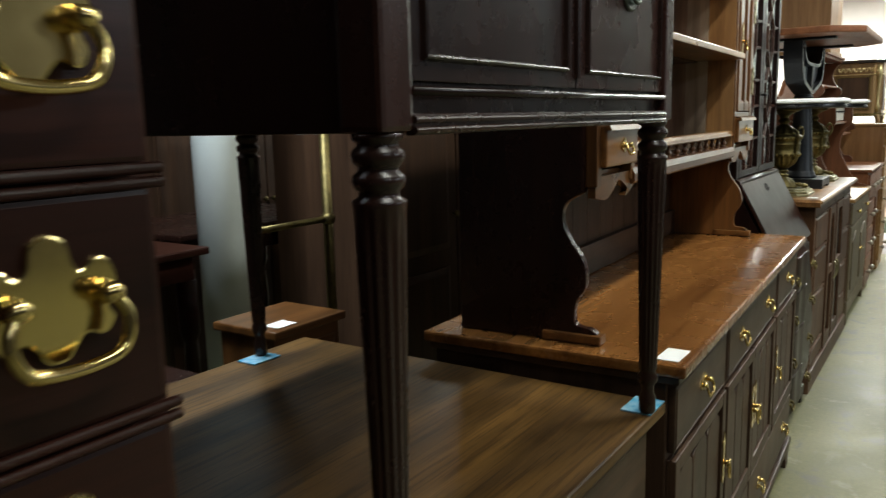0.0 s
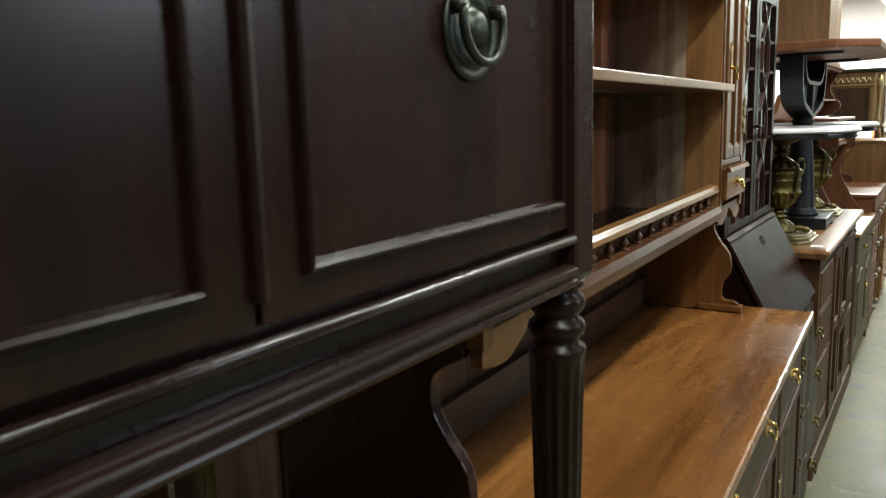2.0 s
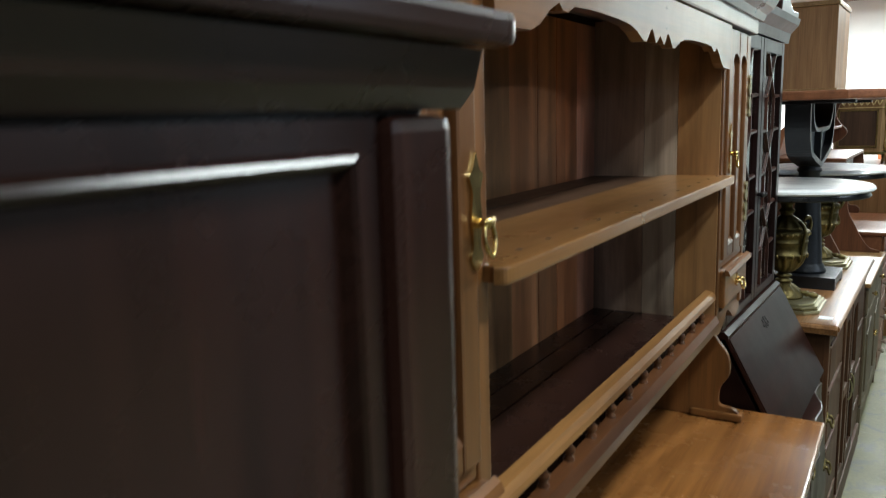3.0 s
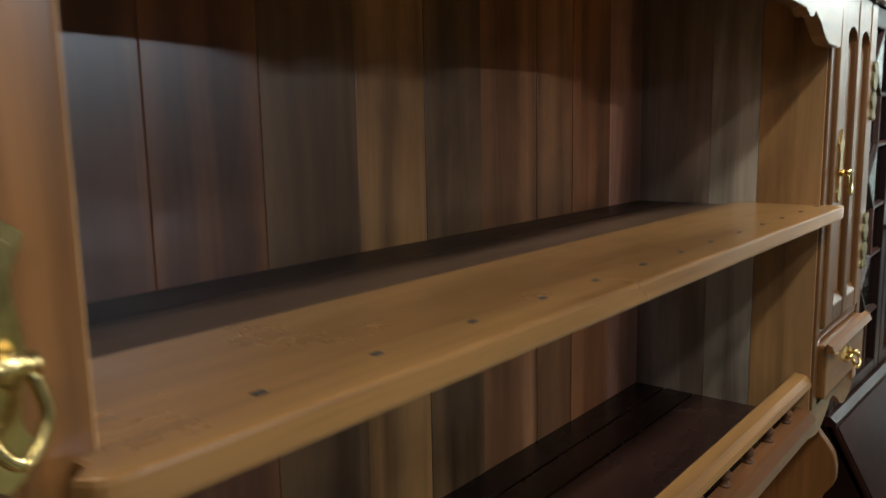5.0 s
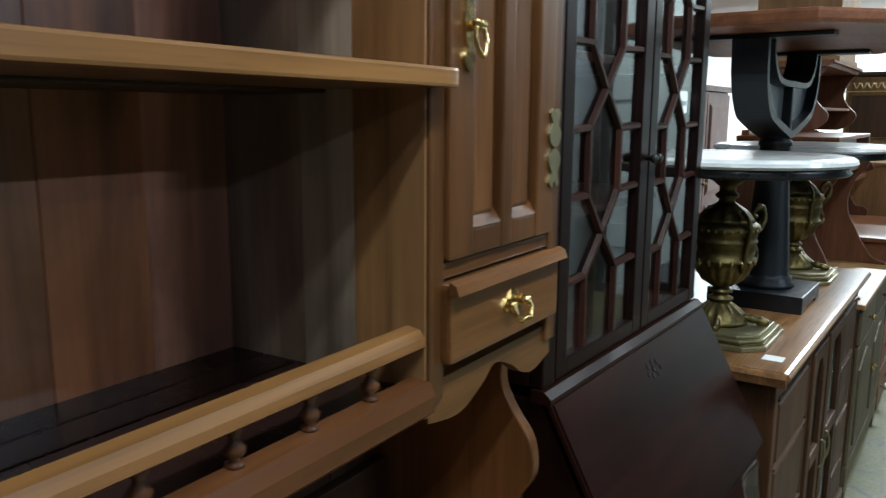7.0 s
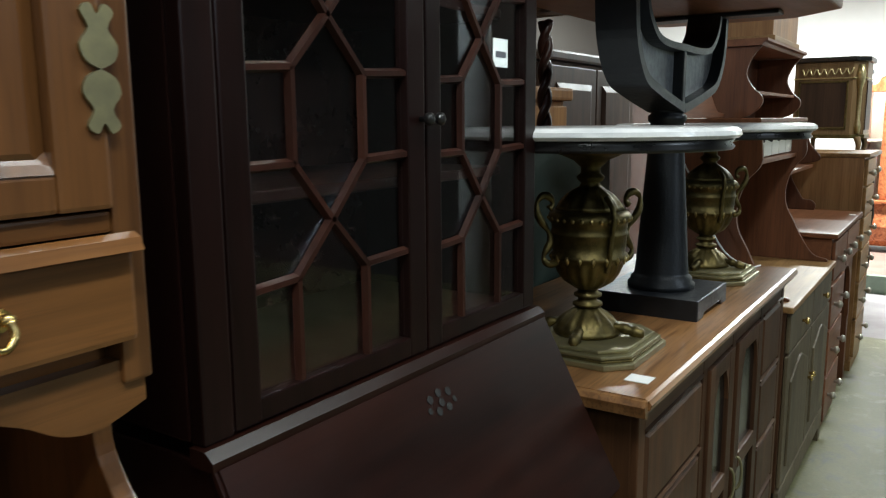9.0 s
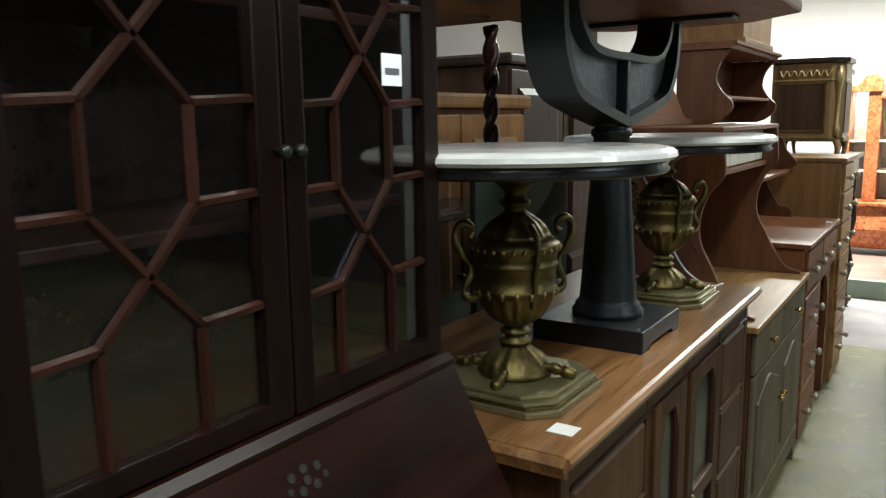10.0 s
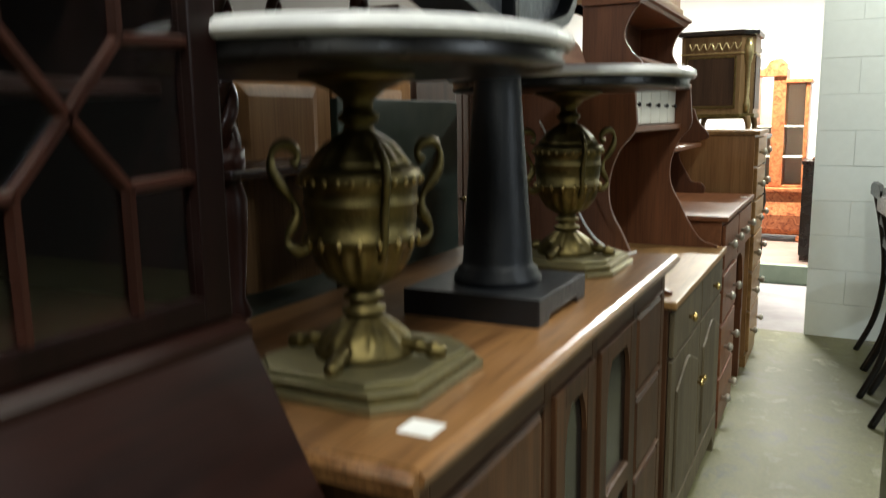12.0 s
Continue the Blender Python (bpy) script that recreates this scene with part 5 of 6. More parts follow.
# ---- olive cupboard with a dark shelf back ----
def small_cupboard():
    y0, y1, xf, zt = 6.42, 7.44, -0.4, 0.812
    t = thing("small_cupboard", (-0.7, 6.95, 0), "olive cupboard with golden oak top and two arched doors", "cupboard")
    part("top", box(-0.98, xf, y0, y1, zt - 0.022, zt, 0.005), GOLDEN, t, "golden oak top")
    part("carcase", box(-0.96, xf - 0.025, y0 + 0.015, y1 - 0.015, 0.1, zt - 0.024), PINE_SHADED, t)
    fx = xf - 0.024
    mid = (y0 + y1) / 2
    for a, b, s in ((y0 + 0.03, mid - 0.004, 1), (mid + 0.004, y1 - 0.03, -1)):
        d = part("drawer", box(fx, fx + 0.014, a, b, 0.645, 0.775, 0.004), OLIVE, t)
        knob(fx + 0.014, (a + b) / 2, 0.71, 0.013, d, BRASS)
        d = part("door", box(fx, fx + 0.012, a, b, 0.16, 0.632, 0.003), OLIVE, t)
        ya, yb = a + 0.06, b - 0.06
        o = [(ya, 0.22), (yb, 0.22), (yb, 0.53)] + smooth2([(yb, 0.53), (yb - 0.06, 0.55), ((ya + yb) / 2, 0.585), (ya + 0.06, 0.55), (ya, 0.53)], 5)[1:]
        part("door_panel", slab(o, "x", fx + 0.008, fx + 0.02, 0.006), OLIVE, d)
        knob(fx + 0.012, b - 0.025 if s > 0 else a + 0.025, 0.435, 0.012, d, BRASS)
    part("plinth", box(-0.95, xf - 0.012, y0 + 0.015, y1 - 0.015, 0.07, 0.15, 0.004), OLIVE, t)
    for y in (y0 + 0.016, y1 - 0.09):
        part("foot", slab([(y, 0.069), (y + 0.074, 0.069), (y + 0.06, 0.03), (y + 0.05, 0.0), (y + 0.02, 0.0), (y + 0.012, 0.03)], "x", xf - 0.1, xf - 0.014, 0.002), OLIVE, t)
        part("foot", box(-0.94, -0.86, y + 0.01, y + 0.06, 0, 0.069), OLIVE, t)


def spice_back(y0, y1, zt):
    """Shelf back with scrolled ends and a row of little white drawers under its shelf."""
    t = thing("shelf_back", (-0.75, (y0 + y1) / 2, zt), "dark maple shelf back with scrolled ends and cream spice drawers", "shelf")
    prof = [(-0.93, zt)] + smooth2([(-0.43, zt), (-0.435, zt + 0.012), (-0.49, zt + 0.03), (-0.54, zt + 0.1), (-0.575, zt + 0.17), (-0.61, zt + 0.24), (-0.615, zt + 0.32), (-0.59, zt + 0.4), (-0.55, zt + 0.45), (-0.54, zt + 0.48)], 4) + [(-0.55, zt + 0.6), (-0.93, zt + 0.6)]
    for y in (y0, y1 - 0.02):
        part("scroll_end", slab(prof, "y", y, y + 0.02, 0.004), RUST_Z, t)
    part("back_panel", box(-0.93, -0.915, y0 + 0.021, y1 - 0.021, zt, zt + 0.6, 0.002), RUST, t)
    part("shelf", box(-0.914, -0.58, y0 + 0.021, y1 - 0.021, zt + 0.452, zt + 0.47), RUST, t)
    part("hood", box(-0.93, -0.55, y0 - 0.01, y1 + 0.01, zt + 0.601, zt + 0.618, 0.004), RUST, t)
    o = smooth2([(y0 + 0.03, zt + 0.64), (y0 + 0.15, zt + 0.65), (y0 + 0.25, zt + 0.71), (y0 + 0.32, zt + 0.755), ((y0 + y1) / 2, zt + 0.77), (y1 - 0.32, zt + 0.755), (y1 - 0.25, zt + 0.71), (y1 - 0.15, zt + 0.65), (y1 - 0.03, zt + 0.64)], 5)
    part("crest", slab([(y0 + 0.03, zt + 0.619)] + o + [(y1 - 0.03, zt + 0.619)], "x", -0.92, -0.89, 0.003), RUST, t)
    for k in range(6):
        w = (y1 - y0 - 0.06) / 6
        a = y0 + 0.03 + w * k
        d = part("spice_drawer", box(-0.68, -0.6, a + 0.004, a + w - 0.004, zt + 0.474, zt + 0.596, 0.004), CREAM, t, "cream painted little drawer")
        knob(-0.6, a + w / 2, zt + 0.535, 0.008, d, BLACKWOOD)


small_cupboard()
spice_back(6.5, 7.4, 0.812)


# ---- kneehole desk with its shelf back ----
def kneehole_desk():
    y0, y1, xf, zt = 7.455, 8.44, -0.403, 0.925
    t = thing("kneehole_desk", (-0.7, 8.05, 0), "red-brown maple desk with drawers and an arched kneehole", "desk")
    part("top", box(-0.98, xf, y0, y1, zt - 0.022, zt, 0.006), RUST, t)
    part("apron_case", box(-0.96, xf - 0.025, y0 + 0.02, y1 - 0.02, 0.69, zt - 0.024), RUST, t)
    part("drawer_pedestal", box(-0.96, xf - 0.025, y0 + 0.02, 7.92, 0.0, 0.688), RUST_Z, t)
    part("end_panel", box(-0.96, xf - 0.03, y1 - 0.09, y1 - 0.02, 0, 0.688), RUST_Z, t)
    ym, ye = 7.92, y1 - 0.091
    w = ye - ym
    ap = smooth2([(ym + 0.002, 0.36), (ym + 0.02, 0.52), (ym + 0.16 * w, 0.62), (ym + 0.36 * w, 0.665), (ym + 0.64 * w, 0.665), (ym + 0.84 * w, 0.62), (ye - 0.02, 0.52), (ye - 0.001, 0.36)], 5)
    part("kneehole_arch", slab([(ym + 0.001, 0.687)] + ap + [(ye, 0.687)], "x", xf - 0.045, xf - 0.027, 0), RUST, t)
    fx = xf - 0.024
    for a, b in ((y0 + 0.03, 7.91), (7.93, y1 - 0.03)):
        d = part("drawer", box(fx, fx + 0.014, a, b, 0.71, 0.885, 0.004), RUST, t)
        for y in (a + 0.1, b - 0.1):
            knob(fx + 0.014, y, 0.8, 0.018, d)
    for za, zb in ((0.49, 0.685), (0.27, 0.475), (0.05, 0.255)):
        d = part("drawer", box(fx, fx + 0.014, y0 + 0.03, 7.91, za, zb, 0.004), RUST, t)
        for y in (y0 + 0.13, 7.81):
            knob(fx + 0.014, y, (za + zb) / 2, 0.018, d)


def desk_back():
    y0, y1, zt = 7.47, 8.42, 0.925
    t = thing("desk_shelf", (-0.8, 7.95, zt), "red-brown desk shelf with scrolled brackets", "shelf")
    prof = [(-0.96, zt)] + smooth2([(-0.64, zt), (-0.635, zt + 0.03), (-0.66, zt + 0.055), (-0.7, zt + 0.06), (-0.72, zt + 0.09), (-0.76, zt + 0.16), (-0.77, zt + 0.2)], 4) + smooth2([(-0.72, zt + 0.25), (-0.64, zt + 0.27), (-0.63, zt + 0.3), (-0.68, zt + 0.36), (-0.7, zt + 0.42)], 4) + [(-0.96, zt + 0.5)]
    for y in (y0, y1 - 0.022):
        part("bracket", slab(prof, "y", y, y + 0.022, 0.005), RUST_Z, t)
    part("back_panel", box(-0.96, -0.945, y0 + 0.023, y1 - 0.023, zt, zt + 0.5), RUST, t)
    part("shelf", box(-0.944, -0.66, y0 + 0.023, y1 - 0.023, zt + 0.235, zt + 0.253), RUST, t)


def wall_shelf():
    y0, y1, z = 7.44, 8.42, 1.427
    t = thing("hanging_shelf", (-0.87, 8.0, z), "red maple shelf with scrolled ends standing on the desk shelf", "shelf")
    prof = [(-0.99, z)] + smooth2([(-0.84, z), (-0.79, z + 0.02), (-0.75, z + 0.06), (-0.75, z + 0.1), (-0.79, z + 0.14), (-0.82, z + 0.2), (-0.8, z + 0.27), (-0.76, z + 0.32)], 4) + [(-0.99, z + 0.32)]
    for y in (y0, y1 - 0.022):
        part("scroll_end", slab(prof, "y", y, y + 0.022, 0.004), RUST_Z, t)
    part("back_panel", box(-0.99, -0.978, y0 + 0.023, y1 - 0.023, z, z + 0.32), RUST_Z, t)
    part("shelf", box(-0.977, -0.78, y0 + 0.023, y1 - 0.023, z + 0.11, z + 0.125), RUST, t)
    part("cornice", mould([(-0.99, z + 0.321), (-0.76, z + 0.321), (-0.75, z + 0.335), (-0.735, z + 0.34), (-0.735, z + 0.352), (-0.99, z + 0.352)], "y", y0 - 0.015, y1 + 0.015), RUST, t)


def lidded_box(x0, x1, y0, y1, z0, z1, label):
    t = thing("wooden_box", ((x0 + x1) / 2, (y0 + y1) / 2, z0), label, "box")
    part("body", box(x0, x1, y0, y1, z0, z1 - 0.03, 0.004), GOLDEN_Z, t)
    part("lid", box(x0 - 0.008, x1 + 0.008, y0 - 0.008, y1 + 0.008, z1 - 0.029, z1, 0.004), GOLDEN, t)
    part("base_moulding", box(x0 - 0.012, x1 + 0.012, y0 - 0.012, y1 + 0.012, z0, z0 + 0.025, 0.004), GOLDEN, t)


kneehole_desk()
desk_back()
wall_shelf()
lone("price_card", box(-0.45, -0.42, 8.24, 8.28, 0.9256, 0.9266, 0), PAPER, "white price card lying on the desk", "card")
lidded_box(-1.15, -0.75, 7.6, 8.2, 1.78, 2.34, "large pale oak box on top of the shelf")


# ---- tall golden chest of drawers ----
def drawer_chest():
    y0, y1, xf, zt = 8.52, 9.0, -0.403, 1.235
    t = thing("drawer_chest", (-0.7, 8.9, 0), "golden oak chest of drawers with round knobs", "chest")
    part("top", box(-0.9, xf + 0.005, y0 - 0.012, y1 + 0.01, zt - 0.022, zt, 0.005), GOLDEN, t)
    part("body", box(-0.88, xf - 0.02, y0, y1, 0.06, zt - 0.024), GOLDEN_Z, t)
    part("plinth", box(-0.87, xf - 0.012, y0 + 0.004, y1 - 0.004, 0, 0.059), GOLDEN, t)
    zs = [0.075, 0.3, 0.51, 0.7, 0.88, 1.05, 1.205]
    for a, b in zip(zs, zs[1:]):
        d = part("drawer", box(xf - 0.02, xf - 0.002, y0 + 0.02, y1 - 0.02, a + 0.006, b - 0.006, 0.004), GOLDEN, t)
        for y in (y0 + 0.09, y1 - 0.09):
            knob(xf - 0.002, y, (a + b) / 2, 0.018, d)


drawer_chest()


# ---- dark carved table and the two inlaid cabinets on it ----
def carved_table():
    x0, x1, y0, y1, zt = -1.1, -0.5, 9.2, 10.6, 1.18
    t = thing("carved_table", (-0.7, 9.9, 0), "black carved side table with bulbous legs", "table")
    part("top", box(x0, x1, y0, y1, zt - 0.03, zt, 0.008), BLACKWOOD, t)
    part("apron", box(x0 + 0.03, x1 - 0.03, y0 + 0.03, y1 - 0.03, zt - 0.16, zt - 0.031, 0.006), BLACKWOOD, t)
    prof = [(0.03, 0), (0.045, 0.02), (0.045, 0.06), (0.025, 0.1), (0.03, 0.2), (0.05, 0.28), (0.055, 0.36), (0.035, 0.44), (0.028, 0.5), (0.045, 0.58), (0.06, 0.68), (0.05, 0.78), (0.03, 0.86), (0.04, 0.9), (0.04, 0.98), (0.03, 1.018)]
    for x in (x0 + 0.07, x1 - 0.07):
        for y in (y0 + 0.07, y1 - 0.07):
            part("leg", lathe(prof, (x, y, 0), 24, flute=8, depth=0.15, z0=0.2, z1=0.9), BLACKWOOD, t, smooth=True)


def inlaid_cabinet(x, y, s):
    """Small cabinet with canted corners, gilt mounts and slender curved legs."""
    z = 1.18
    t = thing("inlaid_cabinet", (x, y, z), "inlaid walnut cabinet with gilt mounts on slender legs", "cabinet", "inlaid cabinets")
    hx, hy, c = 0.2 * s, 0.21 * s, 0.07 * s

    def ring(k):
        return [(x - hx * k, y - hy * k), (x + (hx - c) * k, y - hy * k), (x + hx * k, y - (hy - c) * k), (x + hx * k, y + (hy - c) * k), (x + (hx - c) * k, y + hy * k), (x - hx * k, y + hy * k)]
    z0, z1 = z + 0.13 * s, z + 0.56 * s
    part("body", slab(ring(0.96), "z", z0, z1, 0.004), GILTWOOD, t)
    part("lower_moulding", slab(ring(1.0), "z", z0 - 0.02, z0 + 0.005, 0.004), OLDBRASS, t)
    part("frieze_moulding", slab(ring(0.99), "z", z1 - 0.1 * s, z1 - 0.092 * s, 0.002), GILT, t)
    part("top", slab(ring(1.05), "z", z1, z1 + 0.03, 0.006), BLACKWOOD, t, "dark moulded top")
    # dark panel with gilt frame on the near side
    yn = y - hy * 0.96
    part("side_panel", box(x - hx * 0.78, x + (hx - c) * 0.7, yn - 0.003, yn + 0.001, z0 + 0.05 * s, z1 - 0.12 * s, 0.001), WALNUT, t)
    bm = None
    for a in ((x - hx * 0.84, x - hx * 0.79, z0 + 0.035 * s, z1 - 0.11 * s), (x + (hx - c) * 0.72, x + (hx - c) * 0.8, z0 + 0.035 * s, z1 - 0.11 * s), (x - hx * 0.84, x + (hx - c) * 0.8, z0 + 0.035 * s, z0 + 0.046 * s), (x - hx * 0.84, x + (hx - c) * 0.8, z1 - 0.121 * s, z1 - 0.11 * s)):
        bm = box(a[0], a[1], yn - 0.006, yn, a[2], a[3], 0.002, bm)
    part("gilt_frame", bm, OLDBRASS, t)
    bm = None
    for k in range(7):
        u = x - hx * 0.75 + (1.75 * hx - c) * k / 7
        bm = rod(curve_through([(u, yn - 0.004, z1 - 0.04 * s), (u + 0.016 * s, yn - 0.008, z1 - 0.075 * s), (u + 0.034 * s, yn - 0.004, z1 - 0.04 * s)], 4), 0.0045, 6, bm)
    part("swag_mount", bm, GILT, t, "pale gilt swags along the frieze", smooth=True)
    xn = x + hx * 0.96
    part("door", box(xn - 0.001, xn + 0.006, y - (hy - c) * 0.92, y + (hy - c) * 0.92, z0 + 0.03 * s, z1 - 0.11 * s, 0.002), WALNUT, t)
    for yy in (-1, 1):
        cx, cy = x + (hx - c / 2) * 0.98, y + yy * (hy - c / 2) * 0.98
        part("corner_mount", lathe([(0.016, z0 + 0.01), (0.02, z0 + 0.06), (0.012, z0 + 0.1), (0.014, z1 - 0.16 * s), (0.024, z1 - 0.12 * s), (0.028, z1 - 0.07 * s), (0.018, z1 - 0.02)], (cx, cy, 0), 12), GILT, t, "cast gilt corner mount", smooth=True)
    for sx, sy in ((1, -1), (1, 1), (-1, -1), (-1, 1)):
        cx, cy = x + sx * hx * 0.82, y + sy * hy * 0.8
        part("leg", rod(curve_through([(cx, cy, z0 - 0.015), (cx + sx * 0.012, cy + sy * 0.01, z0 - 0.06 * s), (cx, cy, z)], 5), [0.022 - 0.0012 * k for k in range(11)], 10), GILTWOOD, t, smooth=True)


carved_table()
inlaid_cabinet(-0.72, 9.44, 1.06)
inlaid_cabinet(-0.78, 10.15, 1.0)


# ---- burl display cabinet at the far end ----
def display_cabinet():
    x0, x1, y0, y1, zf = -0.8, -0.32, 12.15, 12.6, 0.145
    t = thing("display_cabinet", (-0.56, 12.4, zf), "burl walnut display cabinet with open pale shelves and bombe base", "cabinet")
    prof = [(y0 + 0.02, zf + 0.06), (y0 - 0.04, zf + 0.12), (y0 - 0.06, zf + 0.25), (y0 - 0.02, zf + 0.38), (y0, zf + 0.46), (y1, zf + 0.46), (y1, zf + 0.06)]
    part("bombe_base", slab(prof, "x", x0 - 0.02, x1 + 0.02, 0.01), BURL, t)
    part("base_moulding", box(x0 - 0.03, x1 + 0.03, y0 - 0.05, y1, zf + 0.462, zf + 0.5, 0.01), BURL, t)
    for x in (x0 - 0.01, x1 - 0.05):
        part("foot", box(x, x + 0.06, y0 - 0.03, y0 + 0.04, zf, zf + 0.059, 0.012), BURL, t)
        part("foot", box(x, x + 0.06, y1 - 0.08, y1 - 0.01, zf, zf + 0.059, 0.012), BURL, t)
    zb = zf + 0.501
    xm = -0.575
    # the brightly lit inside is put into this pale lining and shelf colour
    part("lining", box(x0 + 0.03, x1 - 0.03, y1 - 0.03, y1 - 0.01, zb, 1.62), LITLINING, t, "pale cabinet lining with the lit inside put into its colour")
    for x, w, top in ((x0, 0.035, 1.7), (xm - 0.055, 0.11, 1.74), (x1 - 0.035, 0.035, 1.6)):
        part("upright", box(x, x + w, y0 + 0.02, y1, zb, top, 0.006), BURL, t)
    for z in (zb, 0.92, 1.2):
        part("shelf", box(x0 + 0.036, x1 - 0.036, y0 + 0.05, y1 - 0.031, z, z + 0.018), BURL if z == zb else LITLINING, t)
    part("right_top", box(xm + 0.05, x1 + 0.015, y0 + 0.005, y1, 1.6, 1.635, 0.006), BURL, t)
    o = [(x0, 1.66)] + smooth2([(x0, 1.68), (x0 + 0.04, 1.72), (x0 + 0.1, 1.745), (xm - 0.09, 1.8), (xm, 1.82), (xm + 0.055, 1.77)], 5) + [(xm + 0.055, 1.66)]
    part("arched_crest", slab(o, "y", y0, y0 + 0.06, 0.008), BURL, t)
    for a, b in ((x0 + 0.036, xm - 0.056), (xm + 0.056, x1 - 0.036)):
        part("pane", box(a, b, y0 + 0.03, y0 + 0.034, zb, 1.58, 0), GLASS, t).visible_shadow = False


display_cabinet()
t = thing("dark_cabinet", (-0.16, 11.3, 0.145), "dark narrow cabinet with a turned finial near the far opening", "cabinet")
part("body", box(-0.3, 0.0, 11.12, 11.5, 0.19, 0.92), EBONY, t)
part("top", box(-0.31, 0.01, 11.1, 11.52, 0.921, 0.95, 0.006), EBONY, t)
part("plinth", box(-0.29, -0.01, 11.13, 11.49, 0.145, 0.189), EBONY, t)
part("finial", lathe([(0.05, 0.951), (0.05, 0.97), (0.02, 0.99), (0.035, 1.03), (0.035, 1.06), (0.015, 1.09), (0.022, 1.12), (0.004, 1.15)], (-0.19, 11.25, 0), 20), RUST_Z, t, smooth=True)


# ---- dark chairs against the block wall ----
def chair(x, y, turn):
    t = thing("dining_chair", (0, 0, 0), "black slender dining chair standing by the block wall", "chair", "chairs by the wall")
    for s in (-1, 1):
        part("back_leg", rod(curve_through([(-0.3, 0.19 * s, 0), (-0.22, 0.19 * s, 0.2), (-0.19, 0.19 * s, 0.44), (-0.215, 0.185 * s, 0.68), (-0.27, 0.175 * s, 0.93)], 5), 0.016, 10), BLACKWOOD, t, smooth=True)
        part("front_leg", lathe([(0.014, 0), (0.02, 0.44)], (0.19, 0.2 * s, 0), 12), BLACKWOOD, t, smooth=True)
        part("side_rail", box(-0.19, 0.19, 0.195 * s - 0.01, 0.195 * s + 0.01, 0.39, 0.435), BLACKWOOD, t)
    part("seat", box(-0.19, 0.22, -0.22, 0.22, 0.44, 0.475, 0.012), BLACKWOOD, t)
    for z, x2 in ((0.6, -0.203), (0.72, -0.225)):
        part("back_slat", box(x2 - 0.01, x2 + 0.008, -0.18, 0.18, z, z + 0.05, 0.004), BLACKWOOD, t)
    part("crest_rail", slab([(-0.21, 0.88), (0.21, 0.88), (0.21, 0.93), (0.1, 0.955), (-0.1, 0.955), (-0.21, 0.93)], "x", -0.285, -0.26, 0.005), BLACKWOOD, t)
    t.matrix_basis = pose(x, y, 0, 0, 0, turn)
    return t


first = chair(0.42, 8.95, 4)
for x, y, a in ((0.45, 8.55, 2), (0.43, 8.12, 6)):
    copy_thing(first, pose(x, y, 0, 0, 0, a))


# ---- furniture of the second row, seen between and behind ----
def wardrobe(x0, x1, y0, y1, h, mat, label):
    t = thing("wardrobe", ((x0 + x1) / 2, (y0 + y1) / 2, 0), label, "wardrobe", "wardrobes behind")
    part("carcase", box(x0, x1, y0, y1, 0.08, h), mat, t)
    part("plinth", box(x0, x1 + 0.015, y0 - 0.01, y1 + 0.01, 0, 0.079), mat, t)
    part("cornice", box(x0, x1 + 0.03, y0 - 0.03, y1 + 0.03, h + 0.001, h + 0.05, 0.012), mat, t)
    n = 2
    w = (y1 - y0) / n
    for k in range(n):
        d = part("door", box(x1, x1 + 0.018, y0 + w * k + 0.006, y0 + w * (k + 1) - 0.006, 0.1, h - 0.02, 0.004), mat, t)
        for za, zb in ((0.16, h * 0.45), (h * 0.5, h - 0.1)):
            part("door_panel", fielded(x1 + 0.017, y0 + w * k + 0.07, y0 + w * (k + 1) - 0.07, za, zb, 0.014, 0.03), mat, d)
        knob(x1 + 0.018, y0 + w * (k + 1) - 0.03 if k == 0 else y0 + w * k + 0.03, 0.95, 0.014, d, OLDBRASS)


wardrobe(-1.75, -1.25, 4.9, 5.45, 1.62, BACKWOOD, "plain dusty brown wardrobe in the row behind")
wardrobe(-1.85, -1.3, 5.65, 6.55, 1.5, GOLDEN_Z, "golden oak wardrobe in the row behind")
wardrobe(-2.3, -1.75, 3.4, 4.5, 1.6, WALNUT, "dark walnut wardrobe in the row behind")
wardrobe(-2.2, -1.6, 7.0, 8.1, 1.7, WALNUT, "dark brown wardrobe in the row behind")
wardrobe(-2.6, -2.0, 9.0, 10.3, 1.7, MAHOG_Z, "red mahogany wardrobe in the row behind")


def twist_stand(x, y, z0, z1):
    """Barley-twist leg stand with shelves."""
    t = thing("twist_stand", (x, y, 0), "dark stand with barley-twist columns and shelves", "stand")
    for sx in (-0.13, 0.13):
        for sy in (-0.24, 0.24):
            bm = None
            for ph in (0, math.pi):
                pts = [(x + sx + 0.011 * math.cos(ph + 40 * zz), y + sy + 0.011 * math.sin(ph + 40 * zz), z0 + 0.35 + zz) for zz in [0.008 * k for k in range(int((z1 - z0 - 0.36) / 0.008))]]
                bm = rod(pts, 0.014, 8, bm)
            part("twist_column", bm, MAHOG_Z, t, smooth=True)
            part("turned_foot", lathe([(0.02, z0), (0.028, z0 + 0.03), (0.016, z0 + 0.06), (0.028, z0 + 0.2), (0.03, z0 + 0.26), (0.018, z0 + 0.3), (0.03, z0 + 0.32), (0.03, z0 + 0.36)], (x + sx, y + sy, 0), 16), MAHOG_Z, t, smooth=True)
    for z in (z0 + 0.3, z1):
        part("shelf", box(x - 0.19, x + 0.19, y - 0.3, y + 0.3, z, z + 0.02, 0.005), EBONY_Y, t)
    return t


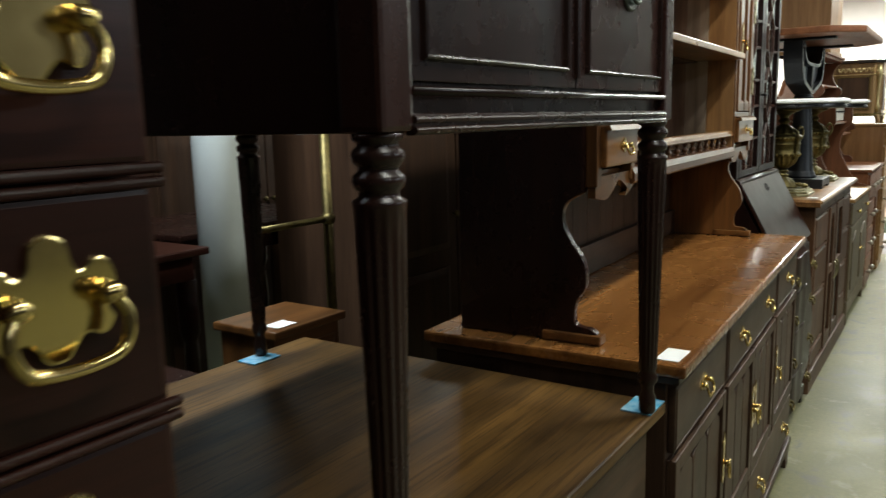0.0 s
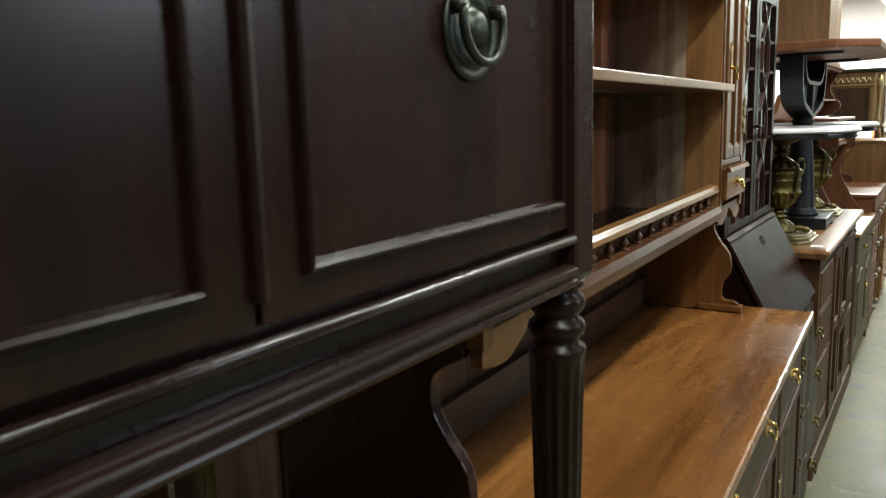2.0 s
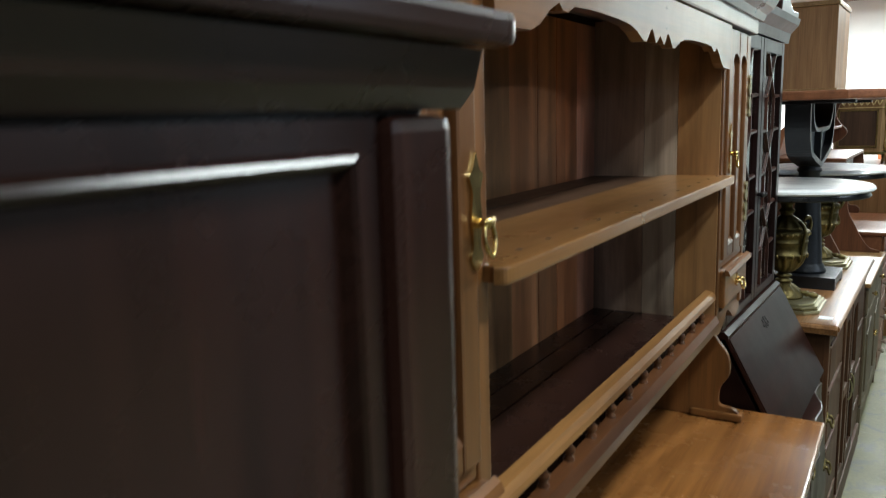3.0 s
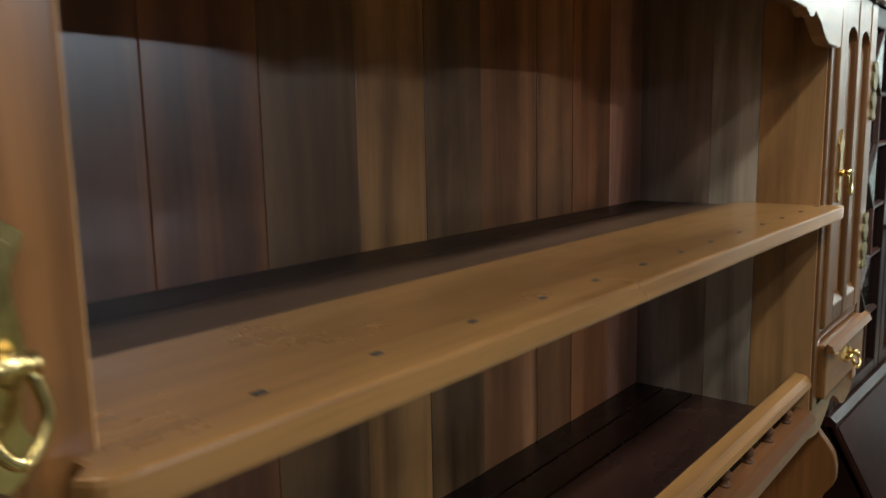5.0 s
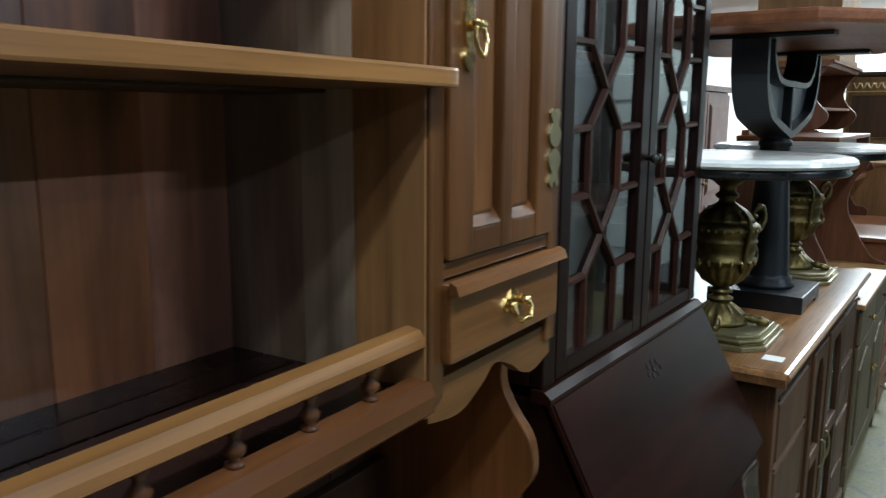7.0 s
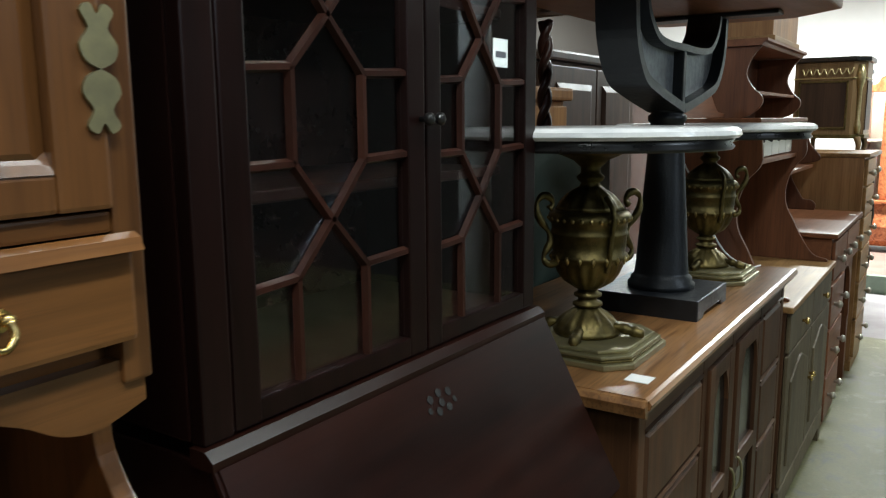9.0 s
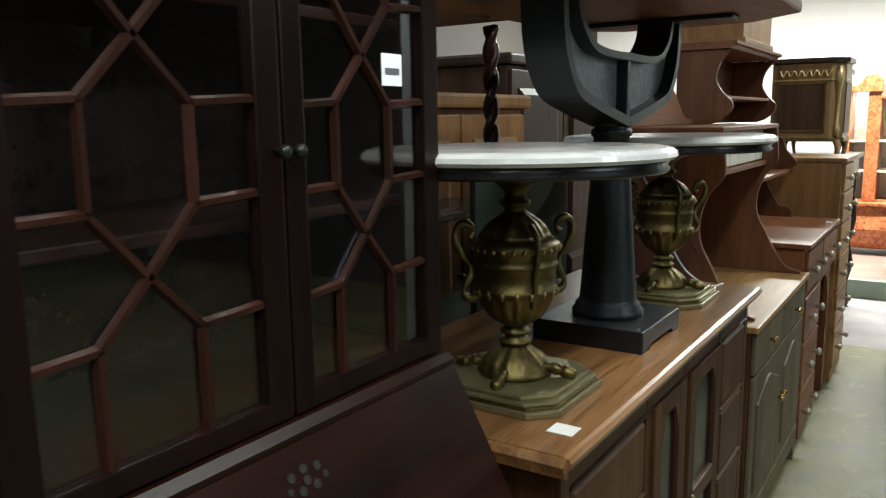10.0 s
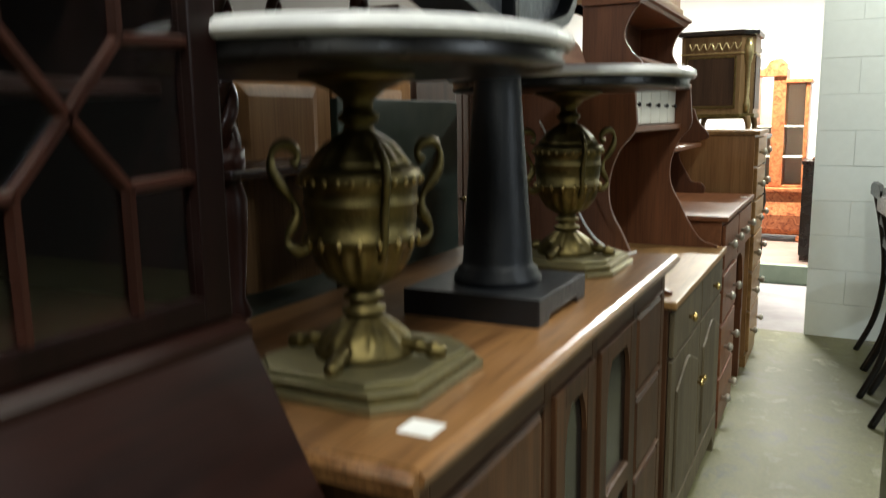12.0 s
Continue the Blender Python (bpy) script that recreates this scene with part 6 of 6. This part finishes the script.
def side_cabinet(x0, x1, y0, y1, h, mat, label):
    t = thing("side_cabinet", ((x0 + x1) / 2, (y0 + y1) / 2, 0), label, "cabinet")
    part("body", box(x0, x1, y0, y1, 0.06, h - 0.025), mat, t)
    part("plinth", box(x0 + 0.01, x1 - 0.01, y0 + 0.01, y1 - 0.01, 0, 0.059), mat, t)
    part("top", box(x0 - 0.015, x1 + 0.02, y0 - 0.015, y1 + 0.015, h - 0.024, h, 0.006), mat, t)
    m = (y0 + y1) / 2
    for a, b in ((y0 + 0.02, m - 0.003), (m + 0.003, y1 - 0.02)):
        d = part("door", fielded(x1, a, b, 0.1, h - 0.06, 0.016, 0.04), mat, t)
        knob(x1 + 0.016, b - 0.04 if a < m - 0.1 else a + 0.04, h * 0.55, 0.012, d, OLDBRASS)


side_cabinet(-1.5, -1.05, 4.98, 6.4, 0.9, GREEN, "dark green painted cabinet behind the sideboard")
twist_stand(-1.22, 5.72, 0.9, 1.75)
lone("painted_board", box(-1.04, -1.02, 5.75, 6.35, 0.9, 1.36, 0.004), GREEN, "dark green painted board leaning behind the urns", "board")

# low tables with oddments, seen under the cupboard on legs
def low_table(x0, x1, y0, y1, z, mat, label):
    t = thing("low_table", ((x0 + x1) / 2, (y0 + y1) / 2, 0), label, "table")
    part("tabletop", box(x0, x1, y0, y1, z - 0.025, z, 0.006), mat, t)
    part("apron", box(x0 + 0.04, x1 - 0.04, y0 + 0.04, y1 - 0.04, z - 0.11, z - 0.026), mat, t)
    for x in (x0 + 0.06, x1 - 0.06):
        for y in (y0 + 0.06, y1 - 0.06):
            part("leg", lathe([(0.018, 0), (0.026, 0.04), (0.018, 0.08), (0.03, z * 0.5), (0.02, z * 0.66), (0.034, z * 0.7), (0.034, z - 0.111)], (x, y, 0), 16), mat, t, smooth=True)


side_cabinet(-1.55, -1.34, 2.44, 2.69, 0.825, CHERRY, "small red-brown cherry cabinet in the row behind")
low_table(-2.95, -2.3, 2.9, 3.9, 0.95, EBONY_Y, "dark table in the row behind")
low_table(-1.85, -1.25, 0.5, 2.2, 0.78, EBONY_Y, "dark mahogany table in the row behind")
low_table(-2.6, -1.95, 1.3, 2.75, 0.96, MAHOG, "red mahogany side table in the row behind")
wardrobe(-3.6, -3.1, 1.0, 2.6, 1.75, EBONY, "dark mahogany wardrobe by the far wall")
wardrobe(-3.6, -3.1, 3.4, 4.8, 1.75, WALNUT, "dark walnut wardrobe by the far wall")
lone("price_card", box(-1.4, -1.345, 2.46, 2.53, 0.8256, 0.8266, 0), PAPER, "white price card on the small table", "card")
BX, BY = -1.75, 3.12
t = thing("brass_stand", (BX, BY, 0), "thin brass rail stand", "stand")
part("base", lathe([(0.11, 0), (0.11, 0.012), (0.03, 0.03), (0.012, 0.05)], (BX, BY, 0), 24), OLDBRASS, t, smooth=True)
part("upright", rod([(BX, BY, 0.04), (BX, BY, 1.45)], 0.018, 12), OLDBRASS, t, smooth=True)
part("collar", lathe([(0.018, 1.0), (0.026, 1.01), (0.026, 1.03), (0.018, 1.04)], (BX, BY, 0), 16), OLDBRASS, t, smooth=True)
part("crossbar", rod([(BX, BY - 0.35, 1.02), (BX, BY, 1.02)], 0.012, 10), OLDBRASS, t, smooth=True)

# hanging lamp at the far end
t = thing("hanging_lamp", (-0.6, 11.6, CEIL), "brass hanging lamp with small glass shades", "lamp")
part("stem", rod([(-0.6, 11.6, 2.55), (-0.6, 11.6, CEIL - 0.001)], 0.012, 10), OLDBRASS, t, smooth=True)
for k in range(3):
    q = 2 * math.pi * k / 3
    cx, cy = -0.6 + 0.18 * math.cos(q), 11.6 + 0.18 * math.sin(q)
    a = part("arm", rod(curve_through([(-0.6, 11.6, 2.58), (-0.6 + 0.1 * math.cos(q), 11.6 + 0.1 * math.sin(q), 2.52), (cx, cy, 2.56)], 5), 0.008, 8), OLDBRASS, t, smooth=True)
    part("shade", lathe([(0.02, 2.57), (0.05, 2.6), (0.06, 2.65), (0.05, 2.7)], (cx, cy, 0), 20), LAMPGLASS, a, smooth=True)

# ---- painted blocks of the partition, in running bond ----
bm = box(-0.2027, 0.2027, -0.008, 0.008, -0.1011, 0.1011, 0.002)
me = bpy.data.meshes.new("block")
bm.to_mesh(me)
bm.free()
me.materials.append(BLOCK)
bh = bpy.data.meshes.new("half_block")
bm = box(-0.1011, 0.1011, -0.008, 0.008, -0.1011, 0.1011, 0.002)
bm.to_mesh(bh)
bm.free()
bh.materials.append(BLOCK)
base = ORIGIN[partition.name]
block_shift = random.Random(3)
for row in range(15):
    z = 0.2032 * row + 0.1016
    x = -0.17
    while x < 1.2:
        half = row % 2 == 1 and x < -0.1
        w = 0.2032 if half else 0.4064
        ob = new("block", bh if half else me)
        ob.parent = partition
        ob.location = Vector((x + w / 2, 9.348 + block_shift.uniform(-0.0012, 0.0012), z)) - base
        x += w
